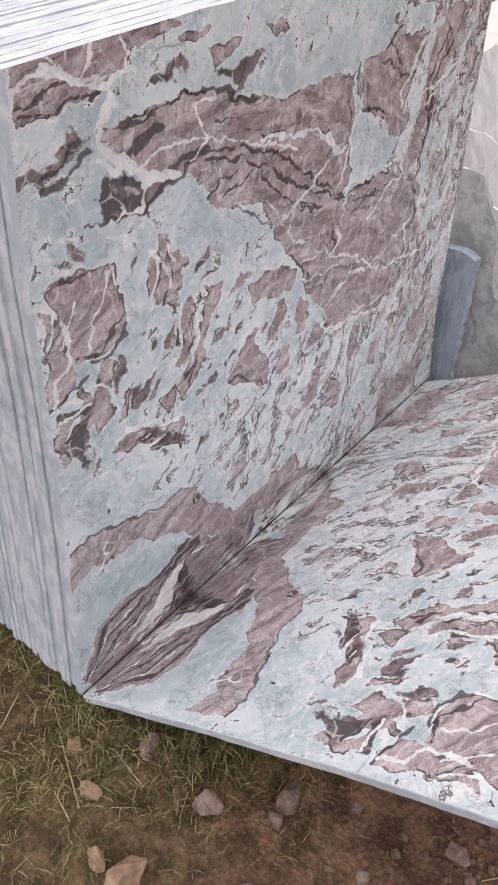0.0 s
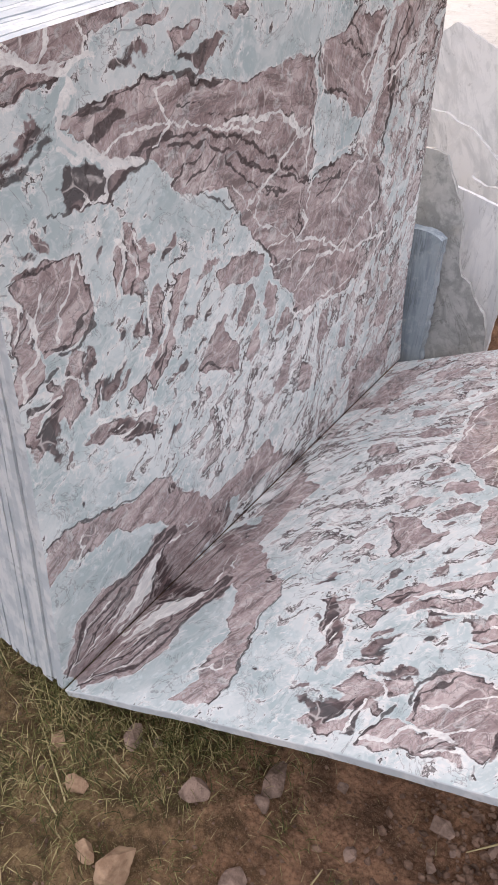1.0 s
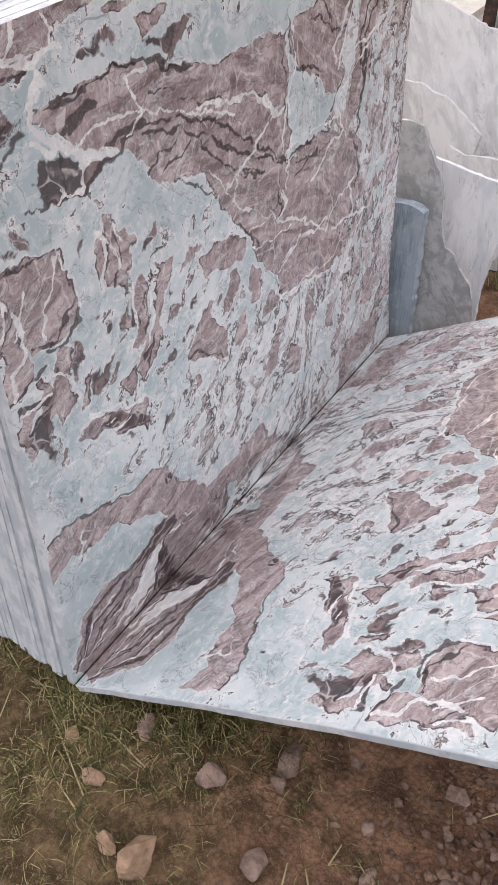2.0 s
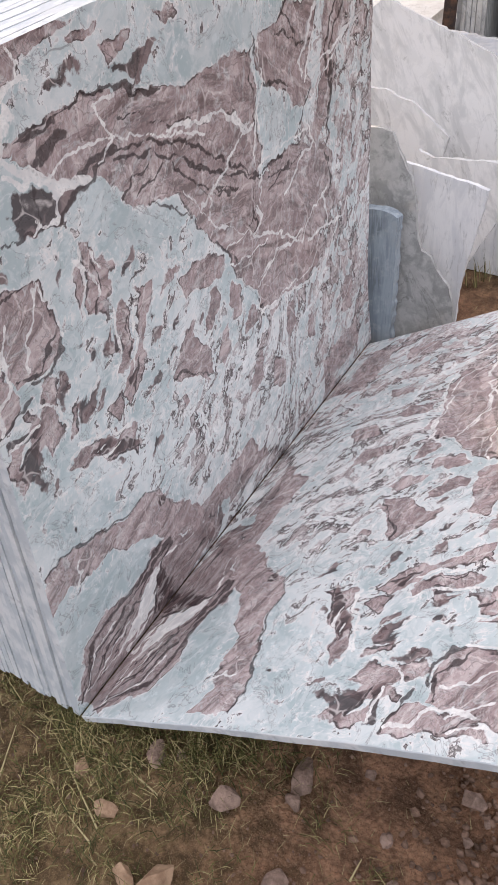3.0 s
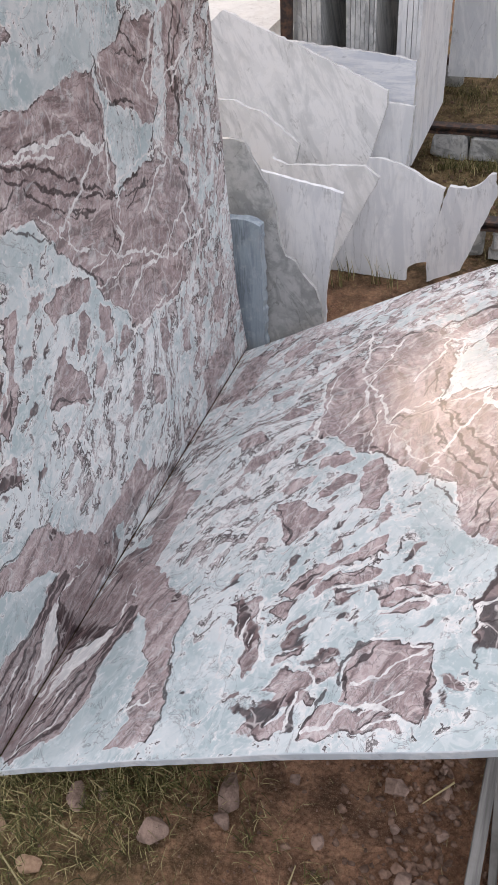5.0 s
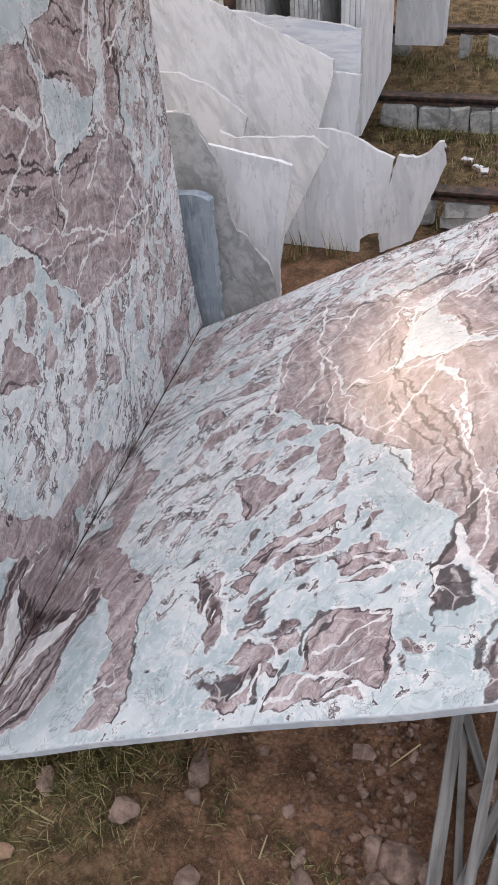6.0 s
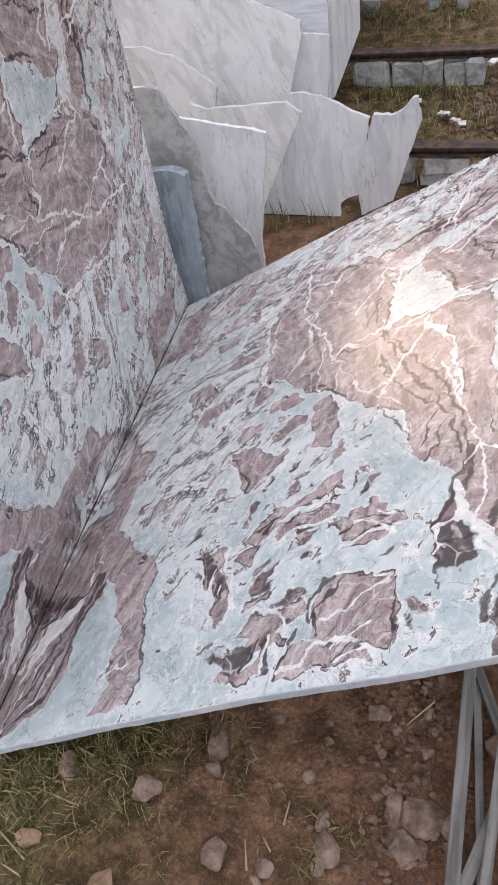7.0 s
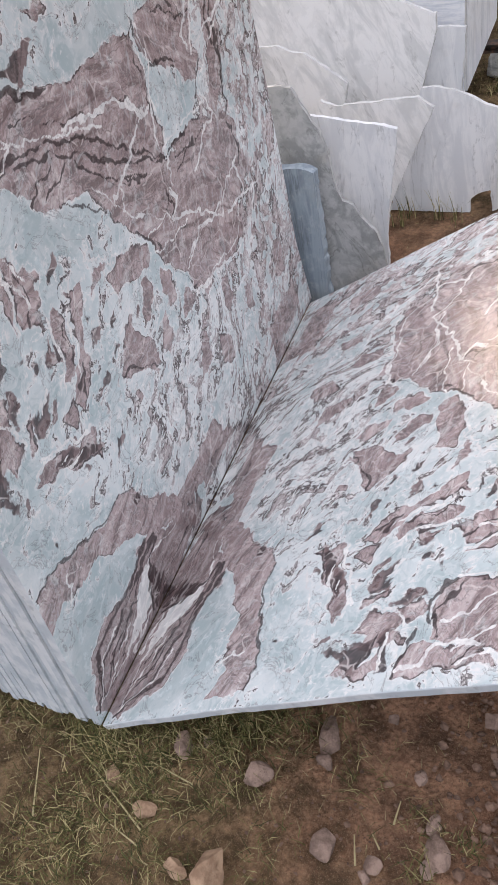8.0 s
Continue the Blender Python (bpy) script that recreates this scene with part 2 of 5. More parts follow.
def make_pale_marble(name, base, vein, stretch=(1, 1, 0.30), rough=0.45, dirt=0.25, turn=28):
    k = Nodes(name, rough, 0.4)
    c = k.coord((1, 1, 1))
    r = k.math("MULTIPLY", k.random(), 37.0)
    c = k.vmath("ADD", c, r)
    s = k.coord(stretch, (0, 0, 0), k.coord((1, 1, 1), (0, radians(turn), 0), c))
    a = k.noise(15, 6, 0.62, s, 0.7)
    b = k.noise(45, 5, 0.6, c)
    col = k.mix(k.step(a, 0.46, 0.60, 0, 0.9), base, vein)
    col = k.mix(k.step(k.noise(26, 6, 0.65, s, 1.2), 0.50, 0.66, 0, 0.6), col, vein)
    col = k.mix(k.step(b, 0.5, 0.75, 0, 0.22), col, (0.82, 0.81, 0.79))
    col = k.mix(k.step(k.noise(5, 5, 0.65, c), 0.55, 0.75, 0, dirt), col, (0.46, 0.41, 0.33))
    blot = k.noise(11, 8, 0.7, c, 0.4)
    col = k.mix(k.step(blot, 0.52, 0.58, 0, 0.30), col, vein)
    col = k.mix(k.step(k.noise(70, 6, 0.7, s), 0.56, 0.66, 0, 0.35), col, vein)
    thread = k.math("ABSOLUTE", k.math("SUBTRACT", k.noise(7, 7, 0.62, s, 0.8), 0.5))
    col = k.mix(k.math("MULTIPLY", k.step(thread, 0.0, 0.016, 1, 0), k.step(blot, 0.45, 0.6, 0.1, 0.7)), col, (vein[0] * 0.7, vein[1] * 0.69, vein[2] * 0.67))
    k.bump(b, 0.12, 0.003)
    return k.done(col, k.step(blot, 0.4, 0.6, rough - 0.08, rough + 0.15))


def make_sawn_edge():
    k = Nodes("sawn_edge", 0.7, 0.3)
    c = k.coord()
    r = k.math("MULTIPLY", k.random(), 51.0)
    a = k.noise(14, 5, 0.6, k.vmath("ADD", c, r))
    col = k.mix(k.step(a, 0.42, 0.62), (0.50, 0.545, 0.575), (0.68, 0.70, 0.71))
    col = k.mix(k.step(k.noise(40, 5, 0.65, c), 0.55, 0.72, 0, 0.5), col, (0.30, 0.32, 0.34))
    k.bump(k.noise(180, 3, 0.6, c), 0.3, 0.002)
    return k.done(col)


def make_soil():
    k = Nodes("soil", 0.95, 0.15)
    c = k.coord()
    big, mid, fine = k.noise(1.6, 4, 0.6, c), k.noise(14, 6, 0.65, c), k.noise(120, 5, 0.7, c)
    col = k.mix(k.step(mid, 0.35, 0.68), (0.135, 0.074, 0.046), (0.49, 0.272, 0.165))
    col = k.mix(k.step(big, 0.42, 0.62, 0, 0.6), col, (0.33, 0.165, 0.10))
    d = k.t.nodes.new("ShaderNodeVectorMath")
    d.operation = "DISTANCE"
    k.put(d.inputs[0], c)
    d.inputs[1].default_value = (-0.35, -0.45, 0.0)
    turf = k.math("MAXIMUM", k.step(k.math("MULTIPLY_ADD", k.math("SUBTRACT", mid, 0.5), 1.0, d.outputs["Value"]), 0.65, 1.15, 0.75, 0.0), k.step(k.noise(0.6, 5, 0.6, c), 0.47, 0.60, 0.0, 0.7))
    back = k.t.nodes.new("ShaderNodeVectorMath")
    back.operation = "DISTANCE"
    k.put(back.inputs[0], c)
    back.inputs[1].default_value = (0.7, 3.7, 0.0)
    turf = k.math("MAXIMUM", turf, k.step(k.math("MULTIPLY_ADD", k.math("SUBTRACT", mid, 0.5), 1.6, back.outputs["Value"]), 1.2, 1.8, 0.85, 0.0))
    col = k.mix(turf, col, k.mix(k.step(mid, 0.4, 0.62), (0.085, 0.066, 0.028), (0.30, 0.215, 0.108)))
    clod = k.t.nodes.new("ShaderNodeTexVoronoi")
    clod.inputs["Scale"].default_value = 85
    k.put(clod.inputs["Vector"], c)
    col = k.mix(k.step(clod.outputs["Distance"], 0.25, 0.75, 0.0, 0.32), col, (0.07, 0.042, 0.028))
    col = k.mix(k.step(fine, 0.55, 0.75, 0, 0.5), col, (0.30, 0.205, 0.13))
    col = k.mix(k.step(fine, 0.25, 0.42, 0.6, 0.0), col, (0.075, 0.045, 0.03))
    grit = k.noise(420, 3, 0.6, c)
    col = k.mix(k.step(grit, 0.56, 0.66, 0, 0.5), col, (0.46, 0.32, 0.20))
    col = k.mix(k.step(grit, 0.42, 0.34, 0, 0.6), col, (0.06, 0.036, 0.022))
    h = k.math("MULTIPLY_ADD", mid, 0.7, k.math("MULTIPLY_ADD", fine, 0.5, k.math("MULTIPLY", clod.outputs["Distance"], -0.3)))
    k.bump(h, 1.0, 0.03)
    return k.done(col)


def make_rock(name, a, b):
    k = Nodes(name, 0.9, 0.2)
    c = k.vmath("ADD", k.coord(), k.math("MULTIPLY", k.random(), 23.0))
    n = k.noise(22, 6, 0.65, c)
    col = k.mix(k.step(n, 0.35, 0.65), a, b)
    col = k.mix(k.step(k.noise(90, 4, 0.6, c), 0.55, 0.75, 0, 0.3), col, (0.36, 0.26, 0.19))
    k.bump(k.noise(70, 6, 0.65, c), 0.9, 0.010)
    return k.done(col)


def make_leaf(name, a, b, c3):
    k = Nodes(name, 0.75, 0.25)
    r = k.t.nodes.new("ShaderNodeNewGeometry").outputs["Random Per Island"]
    col = k.mix(k.step(r, 0.1, 0.6), a, b)
    col = k.mix(k.step(r, 0.62, 0.9), col, c3)
    return k.done(col)


def make_steel():
    k = Nodes("rusty_steel", 0.75, 0.4)
    n = k.noise(30, 6, 0.65)
    col = k.mix(k.step(n, 0.4, 0.65), (0.035, 0.028, 0.026), (0.13, 0.07, 0.045))
    k.bump(n, 0.3, 0.004)
    return k.done(col)


def make_timber():
    k = Nodes("grey_wood", 0.85, 0.25)
    c = k.vmath("ADD", k.coord(), k.math("MULTIPLY", k.random(), 19.0))
    n = k.noise(60, 5, 0.6, k.coord((1, 0.06, 1), (0, 0, 0), c))
    m = k.noise(9, 5, 0.6, c)
    col = k.mix(k.step(n, 0.35, 0.65), (0.13, 0.125, 0.115), (0.29, 0.28, 0.26))
    col = k.mix(k.step(m, 0.5, 0.7, 0, 0.55), col, (0.08, 0.068, 0.058))
    k.bump(n, 0.3, 0.003)
    return k.done(col)


figured = make_figured_marble()
edge_mat = make_sawn_edge()
white_marble = make_pale_marble("white_marble", (0.84, 0.83, 0.81), (0.65, 0.65, 0.635))
grey_marble = make_pale_marble("grey_marble", (0.50, 0.50, 0.485), (0.30, 0.305, 0.295), (1, 1, 0.7), dirt=0.4)
blue_marble = make_pale_marble("blue_marble", (0.34, 0.40, 0.44), (0.20, 0.245, 0.285), (1, 1, 0.10), turn=0)
bluish_white = make_pale_marble("bluish_white_marble", (0.83, 0.83, 0.825), (0.68, 0.69, 0.70), (1, 1, 0.22), turn=4)
veined_plank = make_pale_marble("veined_plank", (0.78, 0.79, 0.80), (0.56, 0.59, 0.64), (0.22, 1, 1.6), turn=0)
banded_marble = make_pale_marble("banded_marble", (0.62, 0.62, 0.60), (0.33, 0.335, 0.33), (1, 1, 0.06))
cream_stone = make_pale_marble("cream_stone", (0.68, 0.665, 0.63), (0.62, 0.60, 0.565), (1, 1, 1), 0.7)
dirty_marble = make_pale_marble("dirty_marble", (0.50, 0.49, 0.46), (0.26, 0.26, 0.245), (1, 1, 1), 0.85, 0.85)
fresh_break = make_pale_marble("fresh_break", (0.66, 0.65, 0.635), (0.50, 0.50, 0.49), (1, 1, 1), 0.8)
soil = make_soil()
rock_mat = make_rock("brown_rock", (0.17, 0.115, 0.09), (0.41, 0.285, 0.225))
pebble_mat = make_rock("brown_pebble", (0.12, 0.074, 0.053), (0.31, 0.195, 0.14))
tan_rock = make_rock("tan_rock", (0.29, 0.18, 0.115), (0.50, 0.335, 0.22))
grass_mat = make_leaf("grass", (0.05, 0.055, 0.018), (0.17, 0.155, 0.055), (0.46, 0.38, 0.19))
straw_mat = make_leaf("straw", (0.36, 0.29, 0.14), (0.45, 0.37, 0.20), (0.30, 0.23, 0.12))
steel = make_steel()
timber = make_timber()

# ---- shared builders ----


def part(name, bm, material, parent=None, label=""):
    me = bpy.data.meshes.new(name)
    bm.to_mesh(me)
    bm.free()
    for m in (material if isinstance(material, tuple) else (material,)):
        me.materials.append(m)
    ob = new(name, me)
    if parent is not None:
        ob.parent = parent
    return tagged(ob, label)


def lattice(x, y, seed):
    """Smooth value noise on numpy arrays, 0 to 1."""
    ix, iy = np.floor(x).astype(np.int64), np.floor(y).astype(np.int64)
    fx, fy = x - ix, y - iy
    fx, fy = fx * fx * (3 - 2 * fx), fy * fy * (3 - 2 * fy)

    def h(a, b):
        n = (a * 374761393 + b * 668265263 + seed * 144665) & 0x7FFFFFFF
        n = ((n ^ (n >> 13)) * 1274126177) & 0x7FFFFFFF
        return ((n ^ (n >> 16)) & 0xFFFF) / 65535.0

    top = h(ix, iy) * (1 - fx) + h(ix + 1, iy) * fx
    bot = h(ix, iy + 1) * (1 - fx) + h(ix + 1, iy + 1) * fx
    return top * (1 - fy) + bot * fy


def fractal(x, y, seed, octaves=4):
    total, amp = 0.0, 0.5
    for o in range(octaves):
        total = total + amp * (lattice(x * 2 ** o, y * 2 ** o, seed + o) - 0.5)
        amp *= 0.55
    return total


# ---- the ground: one sheet out to the horizon ----
def ground_height(x, y):
    near = np.exp(-((np.abs(x) + np.abs(y)) / 14.0) ** 2)
    return near * (0.030 * fractal(x * 2.3 + 5, y * 2.3, 3) + 0.022 * fractal(x * 11, y * 11 + 3, 9)) - 0.004


def build_ground():
    gx = np.concatenate([[-400, -120, -40, -15, -6, -3], np.arange(-1.6, 2.4, 0.025), [2.8, 4, 7, 16, 40, 120, 400]])
    gy = np.concatenate([[-400, -120, -40, -15, -6, -3], np.arange(-1.2, 4.8, 0.03), [5.4, 7, 10, 18, 45, 130, 400]])
    X, Y = np.meshgrid(gx, gy, indexing="ij")
    Z = ground_height(X, Y)
    n, m = X.shape
    me = bpy.data.meshes.new("ground")
    i = (np.arange(n - 1)[:, None] * m + np.arange(m - 1)).ravel()
    me.from_pydata(np.stack([X, Y, Z], -1).reshape(-1, 3).tolist(), [], np.stack([i, i + m, i + m + 1, i + 1], 1).tolist())
    me.materials.append(soil)
    me.polygons.foreach_set("use_smooth", np.ones(len(me.polygons), dtype=bool))
    return tagged(new("ground", me), "bare reddish-brown soil with thin dry grass", "ground", kind="structure")


build_ground()

# ---- the book-matched figure, drawn in the slab's own metres: along the joint, away from it ----
CLOUDS, DARKS, PALES, WHITES, LINES = [], [], [], [], []


def brown(outline, weight):
    CLOUDS.append((outline, weight))


def dark(outline, weight):
    DARKS.append((outline, weight))


def pale(outline, weight):
    PALES.append((outline, weight))


def white_vein(way, half):
    WHITES.append((way, half))


def dark_vein(way, half):
    LINES.append((way, half))


brown([(0.169, 1.279), (0.262, 1.271), (0.340, 1.265), (0.436, 1.262), (0.483, 1.262), (0.434, 1.246), (0.372, 1.233), (0.364, 1.215), (0.320, 1.212), (0.313, 1.200), (0.259, 1.188), (0.201, 1.193), (0.143, 1.191)], 1.0)
brown([(0.317, 1.151), (0.390, 1.163), (0.455, 1.165), (0.582, 1.121), (0.718, 1.091), (0.775, 1.098), (0.874, 1.090), (0.923, 1.071), (0.931, 0.996), (0.917, 0.932), (0.939, 0.877), (0.916, 0.835), (1.042, 0.804), (1.201, 0.749), (1.287, 0.611), (1.209, 0.579), (1.121, 0.536), (1.130, 0.482), (1.092, 0.466), (0.960, 0.490), (0.874, 0.506), (0.859, 0.573), (0.790, 0.656), (0.757, 0.731), (0.714, 0.767), (0.690, 0.821), (0.664, 0.850), (0.640, 0.911), (0.570, 0.937), (0.516, 0.947), (0.486, 0.986), (0.460, 1.026), (0.404, 1.045), (0.353, 1.073), (0.301, 1.120)], 1.0)
brown([(1.031, 1.096), (1.058, 1.121), (1.080, 1.137), (1.101, 1.117), (1.172, 1.101), (1.192, 1.067), (1.149, 0.997), (1.137, 0.940), (1.122, 0.895), (1.059, 0.919), (1.041, 0.960), (0.970, 1.014), (0.932, 1.039), (0.960, 1.090), (1.000, 1.095)], 1.0)
brown([(1.234, 1.091), (1.307, 1.138), (1.389, 1.124), (1.359, 1.055), (1.297, 0.997), (1.263, 0.931), (1.235, 0.835), (1.167, 0.788), (1.137, 0.812), (1.176, 0.866), (1.209, 0.945), (1.217, 1.016)], 0.9)
brown([(0.948, 0.837), (1.061, 0.837), (1.192, 0.794), (1.259, 0.728), (1.225, 0.636), (1.124, 0.599), (1.006, 0.721)], 0.6)
brown([(0.137, 0.952), (0.166, 0.962), (0.207, 0.951), (0.247, 0.954), (0.269, 0.944), (0.271, 0.913), (0.280, 0.877), (0.278, 0.834), (0.260, 0.810), (0.210, 0.809), (0.194, 0.846), (0.174, 0.862), (0.155, 0.877), (0.147, 0.912)], 1.0)
brown([(0.122, 0.925), (0.144, 0.899), (0.155, 0.856), (0.183, 0.851), (0.182, 0.796), (0.151, 0.768), (0.119, 0.759), (0.099, 0.748), (0.103, 0.798), (0.109, 0.850)], 1.0)
brown([(0.356, 0.840), (0.371, 0.899), (0.380, 0.957), (0.403, 0.948), (0.405, 0.916), (0.426, 0.918), (0.437, 0.892), (0.419, 0.867), (0.400, 0.831), (0.390, 0.812), (0.371, 0.827)], 1.0)
brown([(0.603, 0.759), (0.644, 0.760), (0.690, 0.759), (0.747, 0.733), (0.738, 0.683), (0.689, 0.685), (0.642, 0.708)], 0.9)
brown([(0.784, 0.507), (0.833, 0.560), (0.867, 0.514), (0.829, 0.498)], 0.9)
brown([(0.784, 0.317), (0.817, 0.408), (0.857, 0.405), (0.849, 0.316)], 0.8)
brown([(0.886, 0.251), (0.904, 0.356), (0.956, 0.310), (0.958, 0.223)], 0.8)
brown([(1.085, 0.278), (1.087, 0.362), (1.120, 0.348), (1.124, 0.261)], 0.9)
brown([(1.147, 0.085), (1.184, 0.148), (1.291, 0.169), (1.394, 0.153), (1.397, 0.063), (1.282, 0.043)], 0.9)
brown([(0.056, 0.430), (0.114, 0.441), (0.210, 0.401), (0.284, 0.360), (0.354, 0.372), (0.404, 0.337), (0.435, 0.278), (0.528, 0.162), (0.593, 0.169), (0.661, 0.176), (0.756, 0.186), (0.808, 0.105), (0.684, 0.095), (0.524, 0.103), (0.406, 0.177), (0.338, 0.248), (0.226, 0.313), (0.178, 0.313), (0.106, 0.338), (0.045, 0.327)], 0.6)
brown([(0.018, 0.050), (0.084, 0.167), (0.141, 0.206), (0.236, 0.167), (0.333, 0.213), (0.389, 0.203), (0.424, 0.161), (0.524, 0.103), (0.614, 0.110), (0.708, 0.097), (0.808, 0.105), (0.836, 0.063), (0.543, 0.042), (0.307, -0.030), (0.035, -0.030)], 0.9)
brown([(0.334, 0.884), (0.354, 0.927), (0.371, 0.931), (0.359, 0.872), (0.337, 0.838)], 1.0)
brown([(0.659, 0.608), (0.689, 0.665), (0.724, 0.675), (0.716, 0.622), (0.680, 0.582)], 0.9)
brown([(0.739, 0.611), (0.769, 0.654), (0.795, 0.627), (0.782, 0.566), (0.750, 0.560)], 0.9)
brown([(0.683, 0.503), (0.708, 0.567), (0.733, 0.569), (0.725, 0.495), (0.696, 0.463)], 0.8)
brown([(0.969, 0.390), (0.988, 0.459), (1.020, 0.451), (1.023, 0.379), (0.993, 0.341)], 0.9)
brown([(0.519, 1.201), (0.572, 1.206), (0.592, 1.194), (0.563, 1.175), (0.524, 1.182)], 0.9)
brown([(0.635, 1.218), (0.694, 1.219), (0.724, 1.200), (0.678, 1.192)], 0.8)
brown([(0.450, 1.238), (0.504, 1.239), (0.522, 1.228), (0.490, 1.219), (0.454, 1.223)], 0.9)
brown([(0.285, 1.153), (0.329, 1.157), (0.336, 1.139), (0.301, 1.129), (0.284, 1.138)], 1.0)
dark([(0.636, 0.635), (0.654, 0.643), (0.659, 0.630), (0.644, 0.622)], 1.1)
dark([(0.125, 1.132), (0.161, 1.130), (0.190, 1.132), (0.223, 1.147), (0.242, 1.162), (0.253, 1.147), (0.268, 1.148), (0.240, 1.133), (0.208, 1.126), (0.172, 1.119), (0.119, 1.112)], 1.3)
dark([(0.387, 1.196), (0.459, 1.197), (0.464, 1.188), (0.404, 1.185)], 1.2)
dark([(0.525, 1.178), (0.596, 1.148), (0.588, 1.134), (0.535, 1.159)], 1.2)
dark([(0.554, 1.156), (0.631, 1.180), (0.663, 1.170), (0.595, 1.134)], 0.6)
dark([(0.144, 0.967), (0.158, 0.973), (0.159, 0.965), (0.147, 0.962)], 1.2)
dark([(0.165, 0.968), (0.193, 0.965), (0.193, 0.960), (0.168, 0.962)], 1.2)
dark([(0.164, 0.995), (0.184, 0.992), (0.198, 0.978), (0.177, 0.984)], 1.2)
dark([(0.197, 1.011), (0.210, 1.003), (0.220, 0.982), (0.222, 0.972), (0.205, 0.981)], 1.2)
dark([(0.445, 0.855), (0.457, 0.878), (0.488, 0.895), (0.487, 0.871), (0.462, 0.857)], 1.1)
dark([(0.167, 0.480), (0.182, 0.473), (0.180, 0.456), (0.167, 0.463)], 1.2)
dark([(0.307, 0.921), (0.319, 0.952), (0.328, 0.960), (0.324, 0.938)], 1.0)
dark([(0.525, 0.041), (0.567, 0.075), (0.595, 0.105), (0.583, 0.028), (0.546, 0.025)], 1.3)
dark([(0.387, 0.315), (0.401, 0.316), (0.431, 0.297), (0.417, 0.284), (0.392, 0.296)], 0.8)
dark([(0.165, 0.605), (0.173, 0.601), (0.169, 0.573), (0.162, 0.578)], 0.8)
pale([(0.195, 0.050), (0.256, 0.125), (0.316, 0.153), (0.327, 0.132), (0.292, 0.044), (0.235, 0.020)], 1.5)
pale([(0.544, 0.063), (0.580, 0.107), (0.641, 0.081), (0.626, 0.039)], 1.2)
pale([(0.033, 0.226), (0.112, 0.295), (0.237, 0.280), (0.336, 0.234), (0.314, 0.176), (0.189, 0.196), (0.104, 0.185), (0.013, 0.079)], 1.0)
pale([(0.749, 1.142), (0.886, 1.165), (0.959, 1.133), (0.929, 1.085), (0.810, 1.095), (0.733, 1.096)], 0.9)
pale([(0.956, 0.989), (1.043, 0.952), (1.119, 0.883), (1.077, 0.851), (0.995, 0.849), (0.947, 0.887)], 0.3)
pale([(0.460, 1.026), (0.486, 0.982), (0.528, 0.938), (0.584, 0.932), (0.641, 0.900), (0.655, 0.853), (0.564, 0.848), (0.534, 0.840), (0.484, 0.902), (0.431, 0.988)], 0.9)
pale([(1.091, 1.170), (1.207, 1.150), (1.225, 1.099), (1.124, 1.115)], 0.9)
white_vein([(0.156, 1.231), (0.205, 1.239), (0.259, 1.220), (0.312, 1.194), (0.329, 1.210), (0.367, 1.207)], 0.0050)
white_vein([(0.259, 1.220), (0.298, 1.255)], 0.0039)
white_vein([(0.215, 1.261), (0.259, 1.223)], 0.0028)
white_vein([(0.324, 1.184), (0.295, 1.158), (0.285, 1.136), (0.298, 1.106), (0.353, 1.073), (0.425, 1.033)], 0.0072)
white_vein([(0.689, 1.020), (0.750, 1.009), (0.815, 0.998), (0.858, 0.975), (0.896, 0.937), (0.915, 0.950)], 0.0039)
white_vein([(0.899, 0.783), (0.914, 0.730), (0.872, 0.713), (0.966, 0.666), (1.074, 0.589), (1.130, 0.638), (1.200, 0.665)], 0.0033)
white_vein([(0.354, 1.081), (0.400, 1.097), (0.456, 1.090), (0.515, 1.078), (0.590, 1.049), (0.688, 1.006), (0.750, 0.982)], 0.0033)
white_vein([(0.533, 1.135), (0.474, 1.142), (0.494, 1.109), (0.508, 1.081), (0.463, 1.050)], 0.0017)
white_vein([(0.656, 0.905), (0.754, 0.792), (0.847, 0.729), (0.909, 0.691)], 0.0022)
white_vein([(0.869, 0.511), (0.985, 0.485), (1.119, 0.461), (1.227, 0.488), (1.271, 0.553)], 0.0033)
white_vein([(0.870, 0.575), (0.903, 0.590), (0.948, 0.615), (1.021, 0.605), (1.093, 0.627)], 0.0028)
white_vein([(1.209, 1.096), (1.176, 1.036), (1.149, 0.997), (1.124, 0.944)], 0.0039)
white_vein([(1.375, 1.004), (1.266, 0.968), (1.200, 0.929), (1.124, 0.882), (1.167, 0.788)], 0.0033)
white_vein([(0.929, 1.072), (0.932, 0.985), (0.939, 0.877), (0.914, 0.784)], 0.0022)
white_vein([(0.894, 0.962), (0.829, 0.914), (0.745, 0.872), (0.709, 0.838)], 0.0017)
white_vein([(0.299, 1.113), (0.363, 1.054), (0.356, 1.015), (0.299, 1.011)], 0.0017)
white_vein([(0.518, 0.840), (0.488, 0.813)], 0.0022)
white_vein([(0.395, 0.946), (0.409, 0.893)], 0.0028)
white_vein([(0.768, 0.697), (0.875, 0.670), (0.932, 0.662)], 0.0017)
white_vein([(0.757, 0.735), (0.787, 0.743), (0.839, 0.726)], 0.0017)
white_vein([(1.127, 0.224), (1.272, 0.261), (1.408, 0.368)], 0.0028)
white_vein([(0.134, 0.328), (0.143, 0.372), (0.160, 0.382)], 0.0017)
white_vein([(0.041, 0.043), (0.124, 0.031), (0.234, 0.040)], 0.0017)
white_vein([(0.119, 0.865), (0.139, 0.916)], 0.0022)
dark_vein([(0.024, 0.042), (0.083, 0.125), (0.143, 0.174), (0.218, 0.165)], 0.0022)
dark_vein([(0.039, 0.034), (0.134, 0.087), (0.227, 0.113), (0.328, 0.169)], 0.0022)
